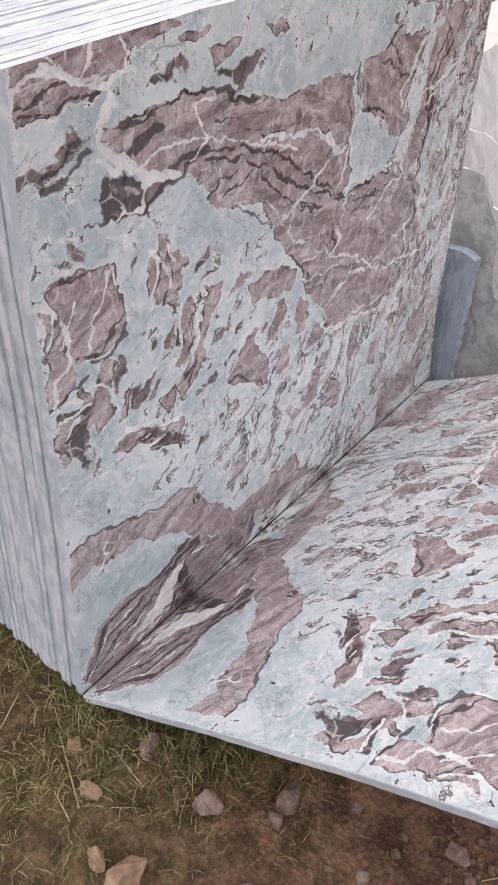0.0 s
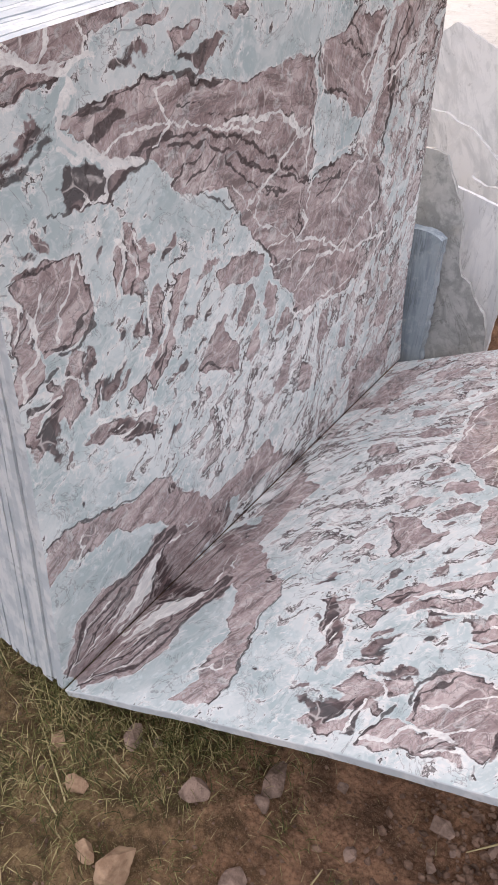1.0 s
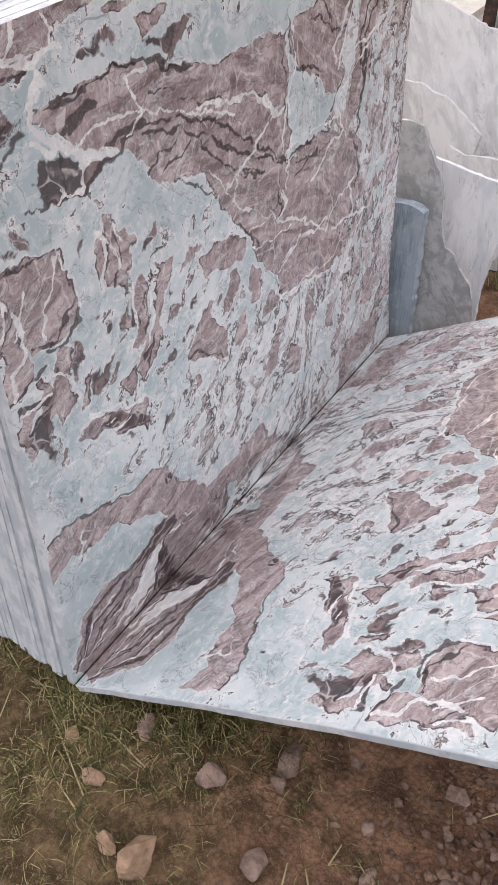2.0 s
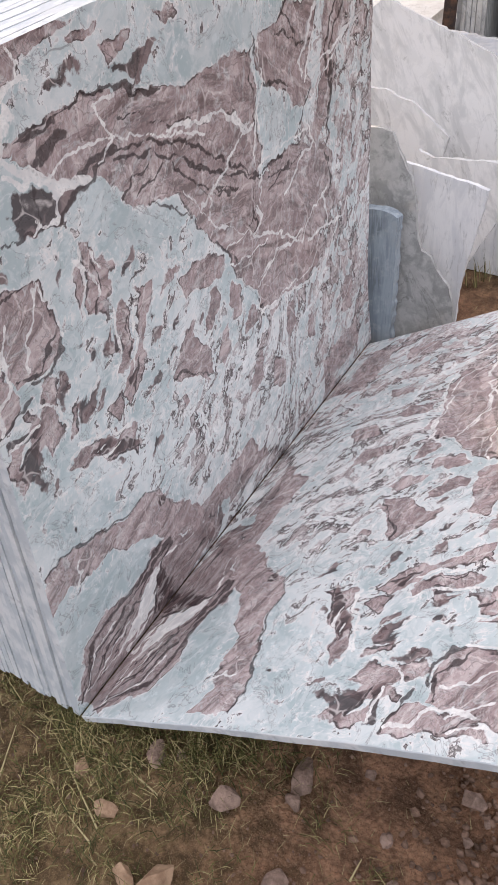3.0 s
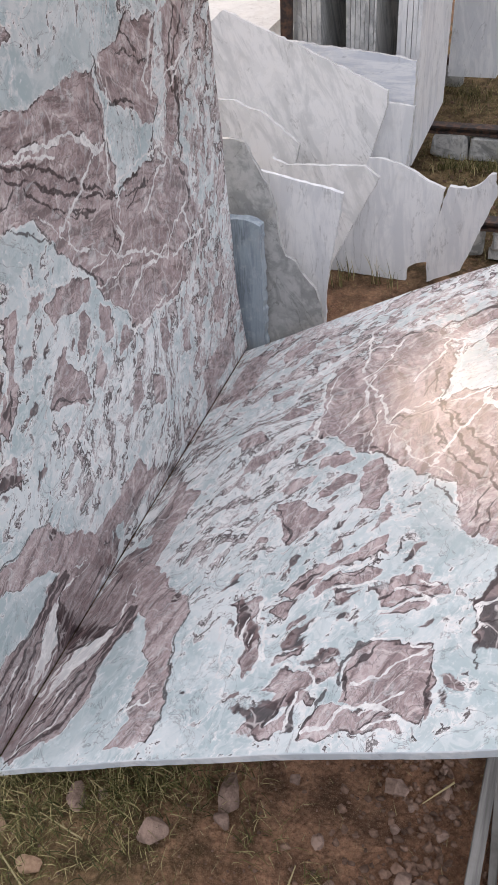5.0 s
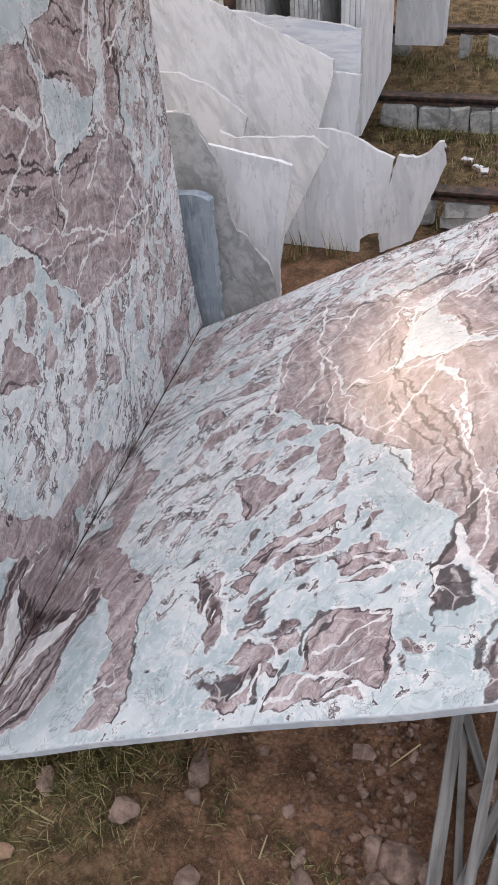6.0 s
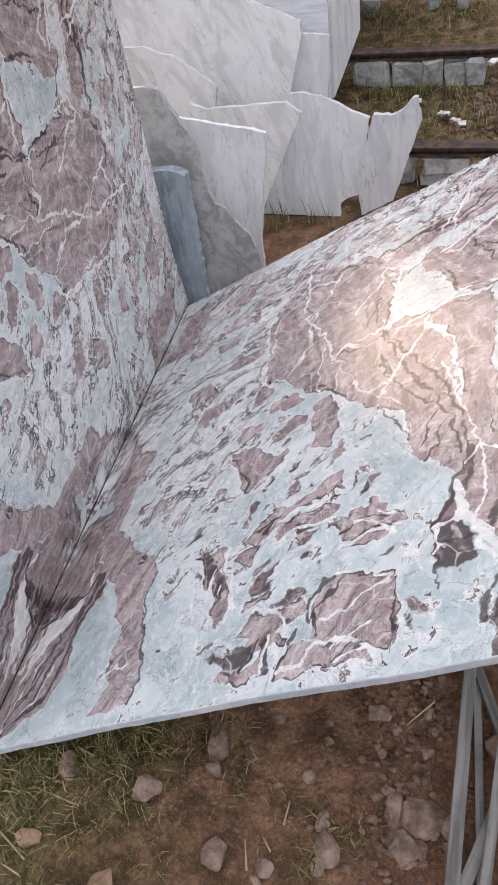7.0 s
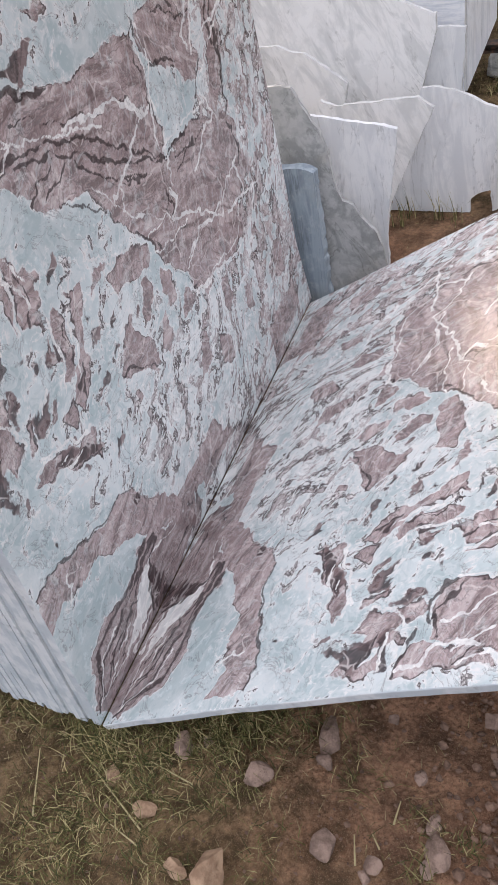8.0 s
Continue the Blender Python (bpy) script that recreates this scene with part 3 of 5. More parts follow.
dark_vein([(0.062, 0.027), (0.152, 0.043), (0.193, 0.074)], 0.0017)
white_vein([(0.033, 0.042), (0.107, 0.119), (0.171, 0.143)], 0.0017)
white_vein([(0.047, 0.035), (0.138, 0.060), (0.213, 0.085)], 0.0017)
white_vein([(0.324, 0.141), (0.383, 0.147), (0.461, 0.117)], 0.0011)
white_vein([(0.216, 0.044), (0.262, 0.102), (0.318, 0.142)], 0.0139)
white_vein([(0.169, 0.035), (0.227, 0.058), (0.279, 0.091)], 0.0072)
dark_vein([(0.489, 1.062), (0.603, 1.033), (0.719, 0.973), (0.820, 0.904), (0.915, 0.847)], 0.0045)
dark_vein([(0.410, 1.042), (0.441, 1.061), (0.501, 1.064)], 0.0072)
dark_vein([(0.529, 1.100), (0.579, 1.082), (0.689, 1.022), (0.750, 1.015)], 0.0022)
dark_vein([(0.643, 0.964), (0.703, 0.914), (0.823, 0.846)], 0.0033)
dark_vein([(0.348, 1.106), (0.374, 1.119), (0.397, 1.130)], 0.0061)
dark_vein([(0.059, 0.425), (0.114, 0.440), (0.206, 0.406)], 0.0045)
dark_vein([(0.210, 0.401), (0.285, 0.365), (0.354, 0.370), (0.390, 0.348)], 0.0033)
dark_vein([(0.152, 1.219), (0.208, 1.220), (0.267, 1.218)], 0.0022)
dark_vein([(0.156, 1.206), (0.218, 1.195), (0.317, 1.199)], 0.0033)
dark_vein([(0.333, 1.157), (0.388, 1.156), (0.455, 1.165)], 0.0022)
dark_vein([(1.349, 1.125), (1.310, 1.042), (1.260, 0.994), (1.256, 0.908), (1.249, 0.831), (1.212, 0.759)], 0.0045)
dark_vein([(0.049, 0.044), (0.100, 0.149), (0.158, 0.167), (0.272, 0.171), (0.361, 0.208)], 0.0084)
dark_vein([(0.138, 0.060), (0.207, 0.102), (0.307, 0.158)], 0.0045)
dark_vein([(0.282, 0.014), (0.300, 0.079), (0.343, 0.139), (0.389, 0.166)], 0.0056)
dark_vein([(0.329, 0.027), (0.413, 0.053), (0.521, 0.062)], 0.0033)
dark_vein([(0.164, 0.965), (0.207, 0.952), (0.250, 0.952)], 0.0033)
dark_vein([(0.132, 0.954), (0.166, 0.962)], 0.0033)
dark_vein([(0.114, 0.847), (0.129, 0.881), (0.172, 0.900)], 0.0022)
dark_vein([(0.376, 0.949), (0.371, 0.899), (0.356, 0.840)], 0.0022)
dark_vein([(0.458, 1.164), (0.520, 1.145), (0.582, 1.121), (0.646, 1.100)], 0.0033)
dark_vein([(0.709, 0.948), (0.763, 0.922), (0.831, 0.875)], 0.0033)
dark_vein([(0.709, 0.895), (0.764, 0.858), (0.833, 0.840)], 0.0033)
dark_vein([(0.570, 0.937), (0.606, 0.907), (0.690, 0.821), (0.716, 0.766)], 0.0022)
dark_vein([(0.317, 1.151), (0.339, 1.153), (0.389, 1.162)], 0.0022)
dark_vein([(0.300, 1.119), (0.317, 1.099), (0.353, 1.073)], 0.0033)
dark_vein([(1.092, 0.466), (1.130, 0.482), (1.120, 0.545)], 0.0022)
dark_vein([(0.923, 1.071), (0.910, 1.002), (0.921, 0.931)], 0.0022)
dark_vein([(1.201, 0.749), (1.256, 0.685), (1.225, 0.636)], 0.0033)
dark_vein([(0.872, 0.713), (0.859, 0.739), (0.899, 0.777)], 0.0022)
dark_vein([(0.757, 0.731), (0.810, 0.678), (0.921, 0.657)], 0.0022)
white_vein([(0.263, 0.947), (0.274, 0.911), (0.285, 0.870), (0.284, 0.831)], 0.0028)
white_vein([(0.344, 0.835), (0.366, 0.901), (0.376, 0.949)], 0.0022)
white_vein([(0.559, 0.806), (0.585, 0.805), (0.635, 0.770)], 0.0022)
white_vein([(0.790, 0.656), (0.864, 0.563), (0.870, 0.506)], 0.0017)
dark_vein([(0.950, 0.817), (1.043, 0.797), (1.140, 0.797)], 0.0022)
dark_vein([(0.866, 0.570), (0.867, 0.514)], 0.0022)
dark_vein([(0.718, 0.766), (0.757, 0.731), (0.790, 0.656), (0.864, 0.569)], 0.0033)
dark_vein([(1.031, 1.096), (1.058, 1.121), (1.083, 1.136)], 0.0033)
dark_vein([(1.023, 1.076), (1.073, 1.060), (1.096, 1.032), (1.172, 1.020)], 0.0022)
dark_vein([(0.935, 1.049), (0.945, 1.083)], 0.0033)
dark_vein([(0.954, 1.007), (1.014, 0.996), (1.051, 0.969)], 0.0045)
dark_vein([(0.497, 1.039), (0.539, 1.032), (0.589, 1.012), (0.618, 0.995), (0.674, 0.970), (0.742, 0.932), (0.797, 0.896), (0.867, 0.859)], 0.0047)
dark_vein([(0.641, 0.973), (0.672, 0.940), (0.705, 0.909), (0.759, 0.877), (0.807, 0.839)], 0.0026)
dark_vein([(0.646, 1.041), (0.693, 1.032), (0.718, 1.012), (0.761, 1.004), (0.815, 1.005), (0.844, 0.984), (0.884, 0.945)], 0.0026)
dark_vein([(0.337, 1.095), (0.357, 1.104), (0.376, 1.114), (0.396, 1.124)], 0.0043)
dark_vein([(0.435, 1.029), (0.450, 1.042), (0.472, 1.053), (0.500, 1.058)], 0.0068)
dark_vein([(0.342, 1.008), (0.368, 1.016), (0.395, 1.025), (0.428, 1.027)], 0.0085)
dark_vein([(0.174, 1.124), (0.194, 1.125), (0.222, 1.139), (0.235, 1.151)], 0.0043)
dark_vein([(0.170, 1.109), (0.198, 1.107), (0.225, 1.115), (0.247, 1.122), (0.263, 1.126)], 0.0085)
dark_vein([(0.321, 1.073), (0.317, 1.040), (0.318, 1.008), (0.289, 1.013), (0.267, 1.015), (0.241, 1.023)], 0.0034)
dark_vein([(0.333, 1.147), (0.366, 1.145), (0.390, 1.151)], 0.0051)
dark_vein([(0.912, 1.066), (0.942, 1.081), (0.937, 1.102)], 0.0043)
dark_vein([(1.240, 0.926), (1.226, 0.990), (1.257, 1.024), (1.295, 1.078)], 0.0051)
dark_vein([(0.946, 0.786), (0.991, 0.795), (1.036, 0.805)], 0.0043)
dark_vein([(1.100, 0.867), (1.120, 0.898), (1.152, 0.926)], 0.0034)
dark_vein([(1.237, 0.810), (1.251, 0.872), (1.251, 0.936)], 0.0043)
dark_vein([(0.866, 0.704), (0.894, 0.733), (0.881, 0.779), (0.890, 0.813)], 0.0034)
dark_vein([(0.879, 0.519), (0.831, 0.591), (0.798, 0.651)], 0.0026)
dark_vein([(0.827, 0.886), (0.878, 0.853), (0.943, 0.834), (1.010, 0.833)], 0.0034)
dark_vein([(0.495, 0.974), (0.534, 0.989), (0.580, 1.003)], 0.0026)
dark_vein([(0.530, 0.961), (0.562, 0.979), (0.610, 0.988)], 0.0026)
dark_vein([(0.020, 0.034), (0.085, 0.097), (0.180, 0.136), (0.275, 0.159), (0.393, 0.176)], 0.0045)
dark_vein([(0.086, 0.026), (0.126, 0.090), (0.202, 0.111), (0.277, 0.115)], 0.0030)
dark_vein([(0.395, 0.185), (0.345, 0.181), (0.285, 0.160)], 0.0070)
dark_vein([(1.044, 1.119), (1.096, 1.055), (1.100, 1.032), (1.137, 1.018)], 0.0026)
dark_vein([(0.365, 0.828), (0.393, 0.870), (0.396, 0.922)], 0.0026)
dark_vein([(0.424, 0.698), (0.426, 0.761), (0.468, 0.835), (0.500, 0.843)], 0.0026)
white_vein([(0.645, 1.036), (0.710, 1.019), (0.744, 1.016), (0.779, 1.002), (0.815, 1.000), (0.844, 0.975), (0.885, 0.940), (0.907, 0.938)], 0.0044)
white_vein([(0.894, 0.773), (0.907, 0.735), (0.875, 0.707), (0.918, 0.683), (0.978, 0.661), (0.994, 0.639)], 0.0040)
white_vein([(1.058, 0.604), (0.957, 0.620), (0.888, 0.593)], 0.0032)
white_vein([(0.867, 0.516), (0.965, 0.498), (1.124, 0.493), (1.171, 0.554)], 0.0032)
white_vein([(0.703, 0.861), (0.778, 0.891), (0.855, 0.934), (0.904, 0.958)], 0.0026)
white_vein([(0.279, 1.106), (0.296, 1.086), (0.329, 1.083), (0.357, 1.052), (0.404, 1.036), (0.429, 1.036)], 0.0064)
white_vein([(0.212, 1.244), (0.244, 1.231), (0.266, 1.227), (0.304, 1.204), (0.318, 1.196)], 0.0048)
white_vein([(0.267, 1.228), (0.292, 1.252)], 0.0048)
white_vein([(0.292, 1.214), (0.348, 1.211), (0.367, 1.224), (0.356, 1.248)], 0.0032)
white_vein([(1.109, 0.974), (1.136, 1.024), (1.182, 1.090)], 0.0056)
white_vein([(1.135, 0.955), (1.229, 0.978), (1.356, 0.995), (1.408, 1.007)], 0.0040)
white_vein([(1.019, 0.737), (1.087, 0.787), (1.158, 0.809)], 0.0040)
white_vein([(1.199, 0.558), (1.223, 0.579), (1.195, 0.665), (1.222, 0.670)], 0.0056)
white_vein([(1.338, 0.596), (1.316, 0.556), (1.226, 0.562), (1.113, 0.580)], 0.0048)
white_vein([(0.363, 1.050), (0.354, 1.008), (0.324, 1.010), (0.303, 1.023)], 0.0024)
white_vein([(0.201, 0.827), (0.206, 0.868), (0.246, 0.909), (0.260, 0.942)], 0.0032)
white_vein([(0.909, 0.856), (0.925, 0.946), (0.962, 1.013), (0.946, 1.080)], 0.0024)
white_vein([(0.920, 0.853), (1.009, 0.847), (1.128, 0.845)], 0.0032)
white_vein([(0.203, 0.020), (0.256, 0.050), (0.311, 0.122), (0.328, 0.136)], 0.0060)
white_vein([(0.163, 0.010), (0.230, 0.011), (0.275, 0.027)], 0.0048)
white_vein([(0.359, 0.938), (0.386, 0.906), (0.383, 0.853)], 0.0040)
dark([(0.278, 1.080), (0.287, 1.085), (0.321, 1.073), (0.357, 1.052), (0.409, 1.029), (0.423, 1.029), (0.367, 1.012), (0.347, 1.003), (0.300, 1.009), (0.265, 1.016), (0.265, 1.042), (0.267, 1.067)], 1.1)
dark([(0.309, 0.113), (0.342, 0.122), (0.369, 0.061), (0.344, -0.027), (0.293, 0.012)], 1.1)
brown([(1.006, 1.086), (1.088, 1.109), (1.133, 1.105), (1.152, 1.064), (1.125, 1.015), (1.162, 0.935), (1.097, 0.893), (1.016, 0.999)], 0.9)
brown([(0.916, 0.483), (0.966, 0.490), (1.044, 0.483), (1.154, 0.479), (1.174, 0.536), (1.058, 0.604), (0.958, 0.612), (0.888, 0.593), (0.866, 0.542)], 0.9)
brown([(1.280, 0.246), (1.310, 0.347), (1.360, 0.341), (1.350, 0.228)], 0.9)
brown([(0.648, 0.457), (0.629, 0.509), (0.641, 0.536), (0.622, 0.559), (0.634, 0.587), (0.607, 0.589), (0.619, 0.655), (0.585, 0.629), (0.555, 0.581), (0.530, 0.558), (0.596, 0.522)], 1.0)
brown([(0.369, 0.484), (0.375, 0.511), (0.374, 0.540), (0.398, 0.551), (0.361, 0.562), (0.318, 0.565), (0.274, 0.607), (0.242, 0.612), (0.207, 0.595), (0.248, 0.564), (0.281, 0.554), (0.299, 0.531), (0.342, 0.518)], 1.0)
brown([(0.228, 0.650), (0.248, 0.655), (0.255, 0.683), (0.274, 0.703), (0.250, 0.707), (0.236, 0.674)], 1.0)
brown([(0.199, 0.694), (0.220, 0.712), (0.234, 0.740), (0.238, 0.782), (0.225, 0.809), (0.214, 0.793), (0.199, 0.757)], 1.0)
brown([(0.172, 0.821), (0.209, 0.811), (0.227, 0.819), (0.259, 0.841), (0.275, 0.890), (0.276, 0.945), (0.156, 0.974), (0.140, 0.884), (0.178, 0.849)], 1.0)
brown([(0.146, 0.662), (0.172, 0.678), (0.192, 0.686), (0.195, 0.719), (0.186, 0.752), (0.167, 0.766), (0.155, 0.761), (0.167, 0.739), (0.149, 0.708)], 1.0)
brown([(0.094, 0.661), (0.118, 0.666), (0.125, 0.698), (0.141, 0.712), (0.118, 0.717), (0.098, 0.701), (0.087, 0.678)], 1.0)
brown([(0.110, 0.627), (0.123, 0.638), (0.115, 0.662), (0.096, 0.660), (0.097, 0.648)], 1.0)
brown([(0.386, 0.596), (0.423, 0.625), (0.445, 0.653), (0.459, 0.685), (0.476, 0.727), (0.499, 0.765), (0.530, 0.799), (0.480, 0.817), (0.463, 0.767), (0.454, 0.724), (0.437, 0.682), (0.406, 0.665), (0.375, 0.635)], 1.0)
brown([(0.388, 0.673), (0.408, 0.689), (0.423, 0.701), (0.436, 0.743), (0.443, 0.786), (0.431, 0.823), (0.407, 0.800), (0.402, 0.745), (0.396, 0.713), (0.380, 0.690)], 1.0)
brown([(0.390, 0.725), (0.382, 0.765), (0.389, 0.796), (0.369, 0.770), (0.351, 0.750)], 1.0)
brown([(0.534, 0.466), (0.560, 0.467), (0.560, 0.498), (0.543, 0.500)], 1.0)
brown([(0.343, 0.599), (0.365, 0.607), (0.371, 0.637), (0.383, 0.650), (0.348, 0.649), (0.325, 0.628), (0.330, 0.612)], 1.0)
brown([(0.537, 0.756), (0.576, 0.765), (0.607, 0.783), (0.576, 0.795)], 1.0)
brown([(0.609, 0.698), (0.643, 0.710), (0.703, 0.726), (0.719, 0.745), (0.632, 0.763), (0.592, 0.754)], 1.0)
brown([(0.111, 0.756), (0.137, 0.765), (0.157, 0.787), (0.164, 0.805), (0.129, 0.790)], 1.0)
dark([(0.271, 0.648), (0.299, 0.661), (0.312, 0.685), (0.326, 0.709), (0.287, 0.693)], 1.1)
dark([(0.141, 0.576), (0.154, 0.607), (0.151, 0.643), (0.138, 0.610)], 1.1)
dark([(0.457, 0.583), (0.478, 0.584), (0.494, 0.596), (0.492, 0.618), (0.467, 0.603)], 1.1)
dark([(0.557, 0.652), (0.585, 0.669), (0.581, 0.692), (0.559, 0.680)], 1.1)
dark([(0.495, 0.673), (0.514, 0.674), (0.527, 0.702), (0.496, 0.707)], 1.1)
dark([(0.501, 0.715), (0.520, 0.727), (0.506, 0.741)], 1.1)
dark([(0.402, 0.430), (0.431, 0.448), (0.451, 0.459), (0.429, 0.482), (0.414, 0.465)], 1.1)
dark([(0.317, 0.756), (0.341, 0.758), (0.340, 0.773), (0.318, 0.776)], 1.1)
dark([(0.296, 0.788), (0.315, 0.793), (0.319, 0.809), (0.303, 0.803)], 1.1)
dark([(0.532, 0.617), (0.554, 0.623), (0.545, 0.639)], 1.1)
dark([(0.350, 0.733), (0.376, 0.756), (0.370, 0.776), (0.350, 0.756)], 1.1)
dark([(0.319, 0.578), (0.334, 0.580), (0.324, 0.596)], 1.1)
dark([(0.318, 0.501), (0.337, 0.501), (0.316, 0.522)], 1.1)
dark([(0.418, 0.627), (0.427, 0.649), (0.435, 0.664), (0.396, 0.666)], 1.1)
dark([(0.161, 0.708), (0.184, 0.709), (0.193, 0.726), (0.154, 0.720)], 1.1)
white_vein([(0.204, 0.536), (0.268, 0.506), (0.323, 0.482)], 0.0040)
white_vein([(0.383, 0.563), (0.320, 0.582), (0.270, 0.625), (0.231, 0.627)], 0.0040)
white_vein([(0.201, 0.599), (0.236, 0.618), (0.269, 0.615)], 0.0035)
white_vein([(0.371, 0.675), (0.389, 0.716), (0.398, 0.759), (0.408, 0.811)], 0.0040)
white_vein([(0.421, 0.664), (0.446, 0.727), (0.457, 0.792)], 0.0030)
white_vein([(0.183, 0.922), (0.171, 0.890), (0.145, 0.863)], 0.0030)
white_vein([(0.292, 0.689), (0.305, 0.707), (0.324, 0.715)], 0.0030)
white_vein([(0.263, 0.576), (0.297, 0.572)], 0.0020)
dark_vein([(0.173, 0.826), (0.214, 0.812), (0.234, 0.826), (0.261, 0.844)], 0.0035)
dark_vein([(0.139, 0.713), (0.164, 0.712), (0.189, 0.702)], 0.0030)
dark_vein([(0.369, 0.484), (0.345, 0.517), (0.300, 0.533)], 0.0030)
dark_vein([(0.530, 0.558), (0.560, 0.557), (0.596, 0.525)], 0.0025)
dark_vein([(0.420, 0.626), (0.430, 0.654), (0.447, 0.675)], 0.0030)
dark_vein([(0.248, 0.655), (0.256, 0.682)], 0.0030)
pale([(0.196, 0.756), (0.206, 0.796), (0.172, 0.818), (0.161, 0.856), (0.143, 0.854), (0.157, 0.798), (0.162, 0.769)], 1.0)
dark([(0.118, 0.685), (0.142, 0.696), (0.172, 0.701), (0.164, 0.657), (0.145, 0.637), (0.105, 0.668)], 0.95)
dark([(0.098, 0.715), (0.120, 0.737), (0.146, 0.736), (0.168, 0.716), (0.128, 0.713)], 0.95)
dark([(0.300, 0.643), (0.325, 0.680), (0.342, 0.684), (0.320, 0.643)], 0.95)
dark([(0.252, 0.659), (0.272, 0.703), (0.291, 0.699), (0.275, 0.643)], 0.95)
dark([(0.372, 0.735), (0.398, 0.790), (0.405, 0.723)], 0.95)
dark([(0.244, 0.791), (0.258, 0.776), (0.257, 0.735), (0.238, 0.710), (0.231, 0.739)], 0.95)
dark([(0.244, 0.577), (0.262, 0.588), (0.296, 0.589), (0.338, 0.561), (0.392, 0.509), (0.386, 0.496), (0.338, 0.519)], 0.95)
dark([(0.098, 0.673), (0.120, 0.661), (0.145, 0.637), (0.153, 0.604), (0.130, 0.629)], 0.95)
brown([(0.113, 0.867), (0.156, 0.853), (0.183, 0.824), (0.175, 0.786), (0.131, 0.767), (0.104, 0.756), (0.106, 0.818)], 1.0)
brown([(0.200, 0.749), (0.226, 0.724), (0.226, 0.692), (0.184, 0.659), (0.182, 0.697)], 1.0)
brown([(0.390, 0.652), (0.415, 0.691), (0.448, 0.698), (0.465, 0.675), (0.444, 0.633), (0.421, 0.620)], 1.0)
brown([(0.526, 0.561), (0.563, 0.619), (0.609, 0.657), (0.624, 0.599), (0.666, 0.544), (0.662, 0.470), (0.608, 0.520)], 1.0)
dark_vein([(0.201, 0.804), (0.238, 0.800), (0.267, 0.812), (0.278, 0.829)], 0.0045)
dark_vein([(0.103, 0.751), (0.131, 0.767), (0.162, 0.771), (0.186, 0.782)], 0.0054)
dark_vein([(0.120, 0.683), (0.148, 0.695), (0.175, 0.703)], 0.0036)
dark_vein([(0.231, 0.580), (0.289, 0.551), (0.392, 0.487)], 0.0027)
dark_vein([(0.526, 0.558), (0.558, 0.563), (0.599, 0.526), (0.662, 0.467)], 0.0027)
white_vein([(0.115, 0.760), (0.128, 0.815), (0.155, 0.832), (0.163, 0.860), (0.156, 0.895)], 0.0045)
white_vein([(0.111, 0.718), (0.155, 0.721), (0.183, 0.723)], 0.0040)
white_vein([(0.198, 0.750), (0.233, 0.725), (0.227, 0.685)], 0.0040)
white_vein([(0.288, 0.548), (0.336, 0.553)], 0.0020)


def way_distance(U, V, way, closed=False):
    best = np.full(U.shape, 9.0)
    ends = list(zip(way, way[1:] + way[:1])) if closed else list(zip(way, way[1:]))
    for (a, b), (c, d) in ends:
        ll = (c - a) ** 2 + (d - b) ** 2 + 1e-12
        k = np.clip(((U - a) * (c - a) + (V - b) * (d - b)) / ll, 0, 1)
        best = np.minimum(best, np.hypot(U - a - k * (c - a), V - b - k * (d - b)))
    return best


def inside(U, V, way):
    odd = np.zeros(U.shape, dtype=bool)
    for (a, b), (c, d) in zip(way, way[1:] + way[:1]):
        if b != d:
            odd ^= ((b > V) != (d > V)) & (U < (c - a) * (V - b) / (d - b) + a)
    return odd


def area_field(U, V, areas, soft):
    out = np.full(U.shape, -1.0)
    for way, weight in areas:
        s = way_distance(U, V, way, True)
        s = np.where(inside(U, V, way), s, -s)
        out = np.maximum(out, weight * np.clip(s / soft, -1.0, 1.0) + (weight - 1) * (s < 0))
    return out


def figure(U, V):
    """Red: clouds, green: dark patches, blue: white veins, alpha: dark veins; and how flecked the ground is."""
    du = 0.028 * fractal(U * 9, V * 9, 21) + 0.032 * fractal(U * 34, V * 34, 31)
    dv = 0.028 * fractal(U * 9 + 7, V * 9, 41) + 0.032 * fractal(U * 34, V * 34 + 5, 51)
    u, v = U + du, V + dv
    base = np.full(U.shape, -0.56)
    fine = np.exp(-((v - 0.27 - 0.10 * u) / 0.16) ** 2) * np.clip((u - 0.36) / 0.2, 0, 1)
    base = base + 0.47 * fine + 0.18 * np.exp(-((u - 0.55) ** 2 + (v - 0.6) ** 2) / 0.06)
    base = np.maximum(base, -0.70 + 0.74 * np.clip((u - 0.98) / 0.2, 0, 1))
    base = np.maximum(base, -0.06 - 2.4 * np.maximum(v - 0.08, 0) - 1.0 * np.clip((0.4 - u) / 0.2, 0, 1))
    tone = area_field(u, v, CLOUDS, 0.016)
    light = np.clip(area_field(u, v, PALES, 0.012), 0, 1)
    tone, base = tone * (1 - light) - light, base * (1 - light) - light
    shade = area_field(u, v, DARKS, 0.012)
    rgba = np.zeros((*U.shape, 4))
    rgba[..., 0], rgba[..., 1] = np.clip(tone * 0.5 + 0.5, 0, 1), np.clip(shade * 0.5 + 0.5, 0, 1)
    for layer, ways, wide in ((2, WHITES, 1.20), (3, LINES, 1.75)):
        for way, half in ways:
            rgba[..., layer] = np.maximum(rgba[..., layer], np.clip(1.15 - way_distance(u, v, way) / max(half * wide, 0.0034), 0, 1))
    return rgba, base


FRONT_V = [0.0, 0.406, 0.732, 1.0, 1.28]
FRONT_U = [0.0, 0.056, 0.094, 0.116, 0.150]


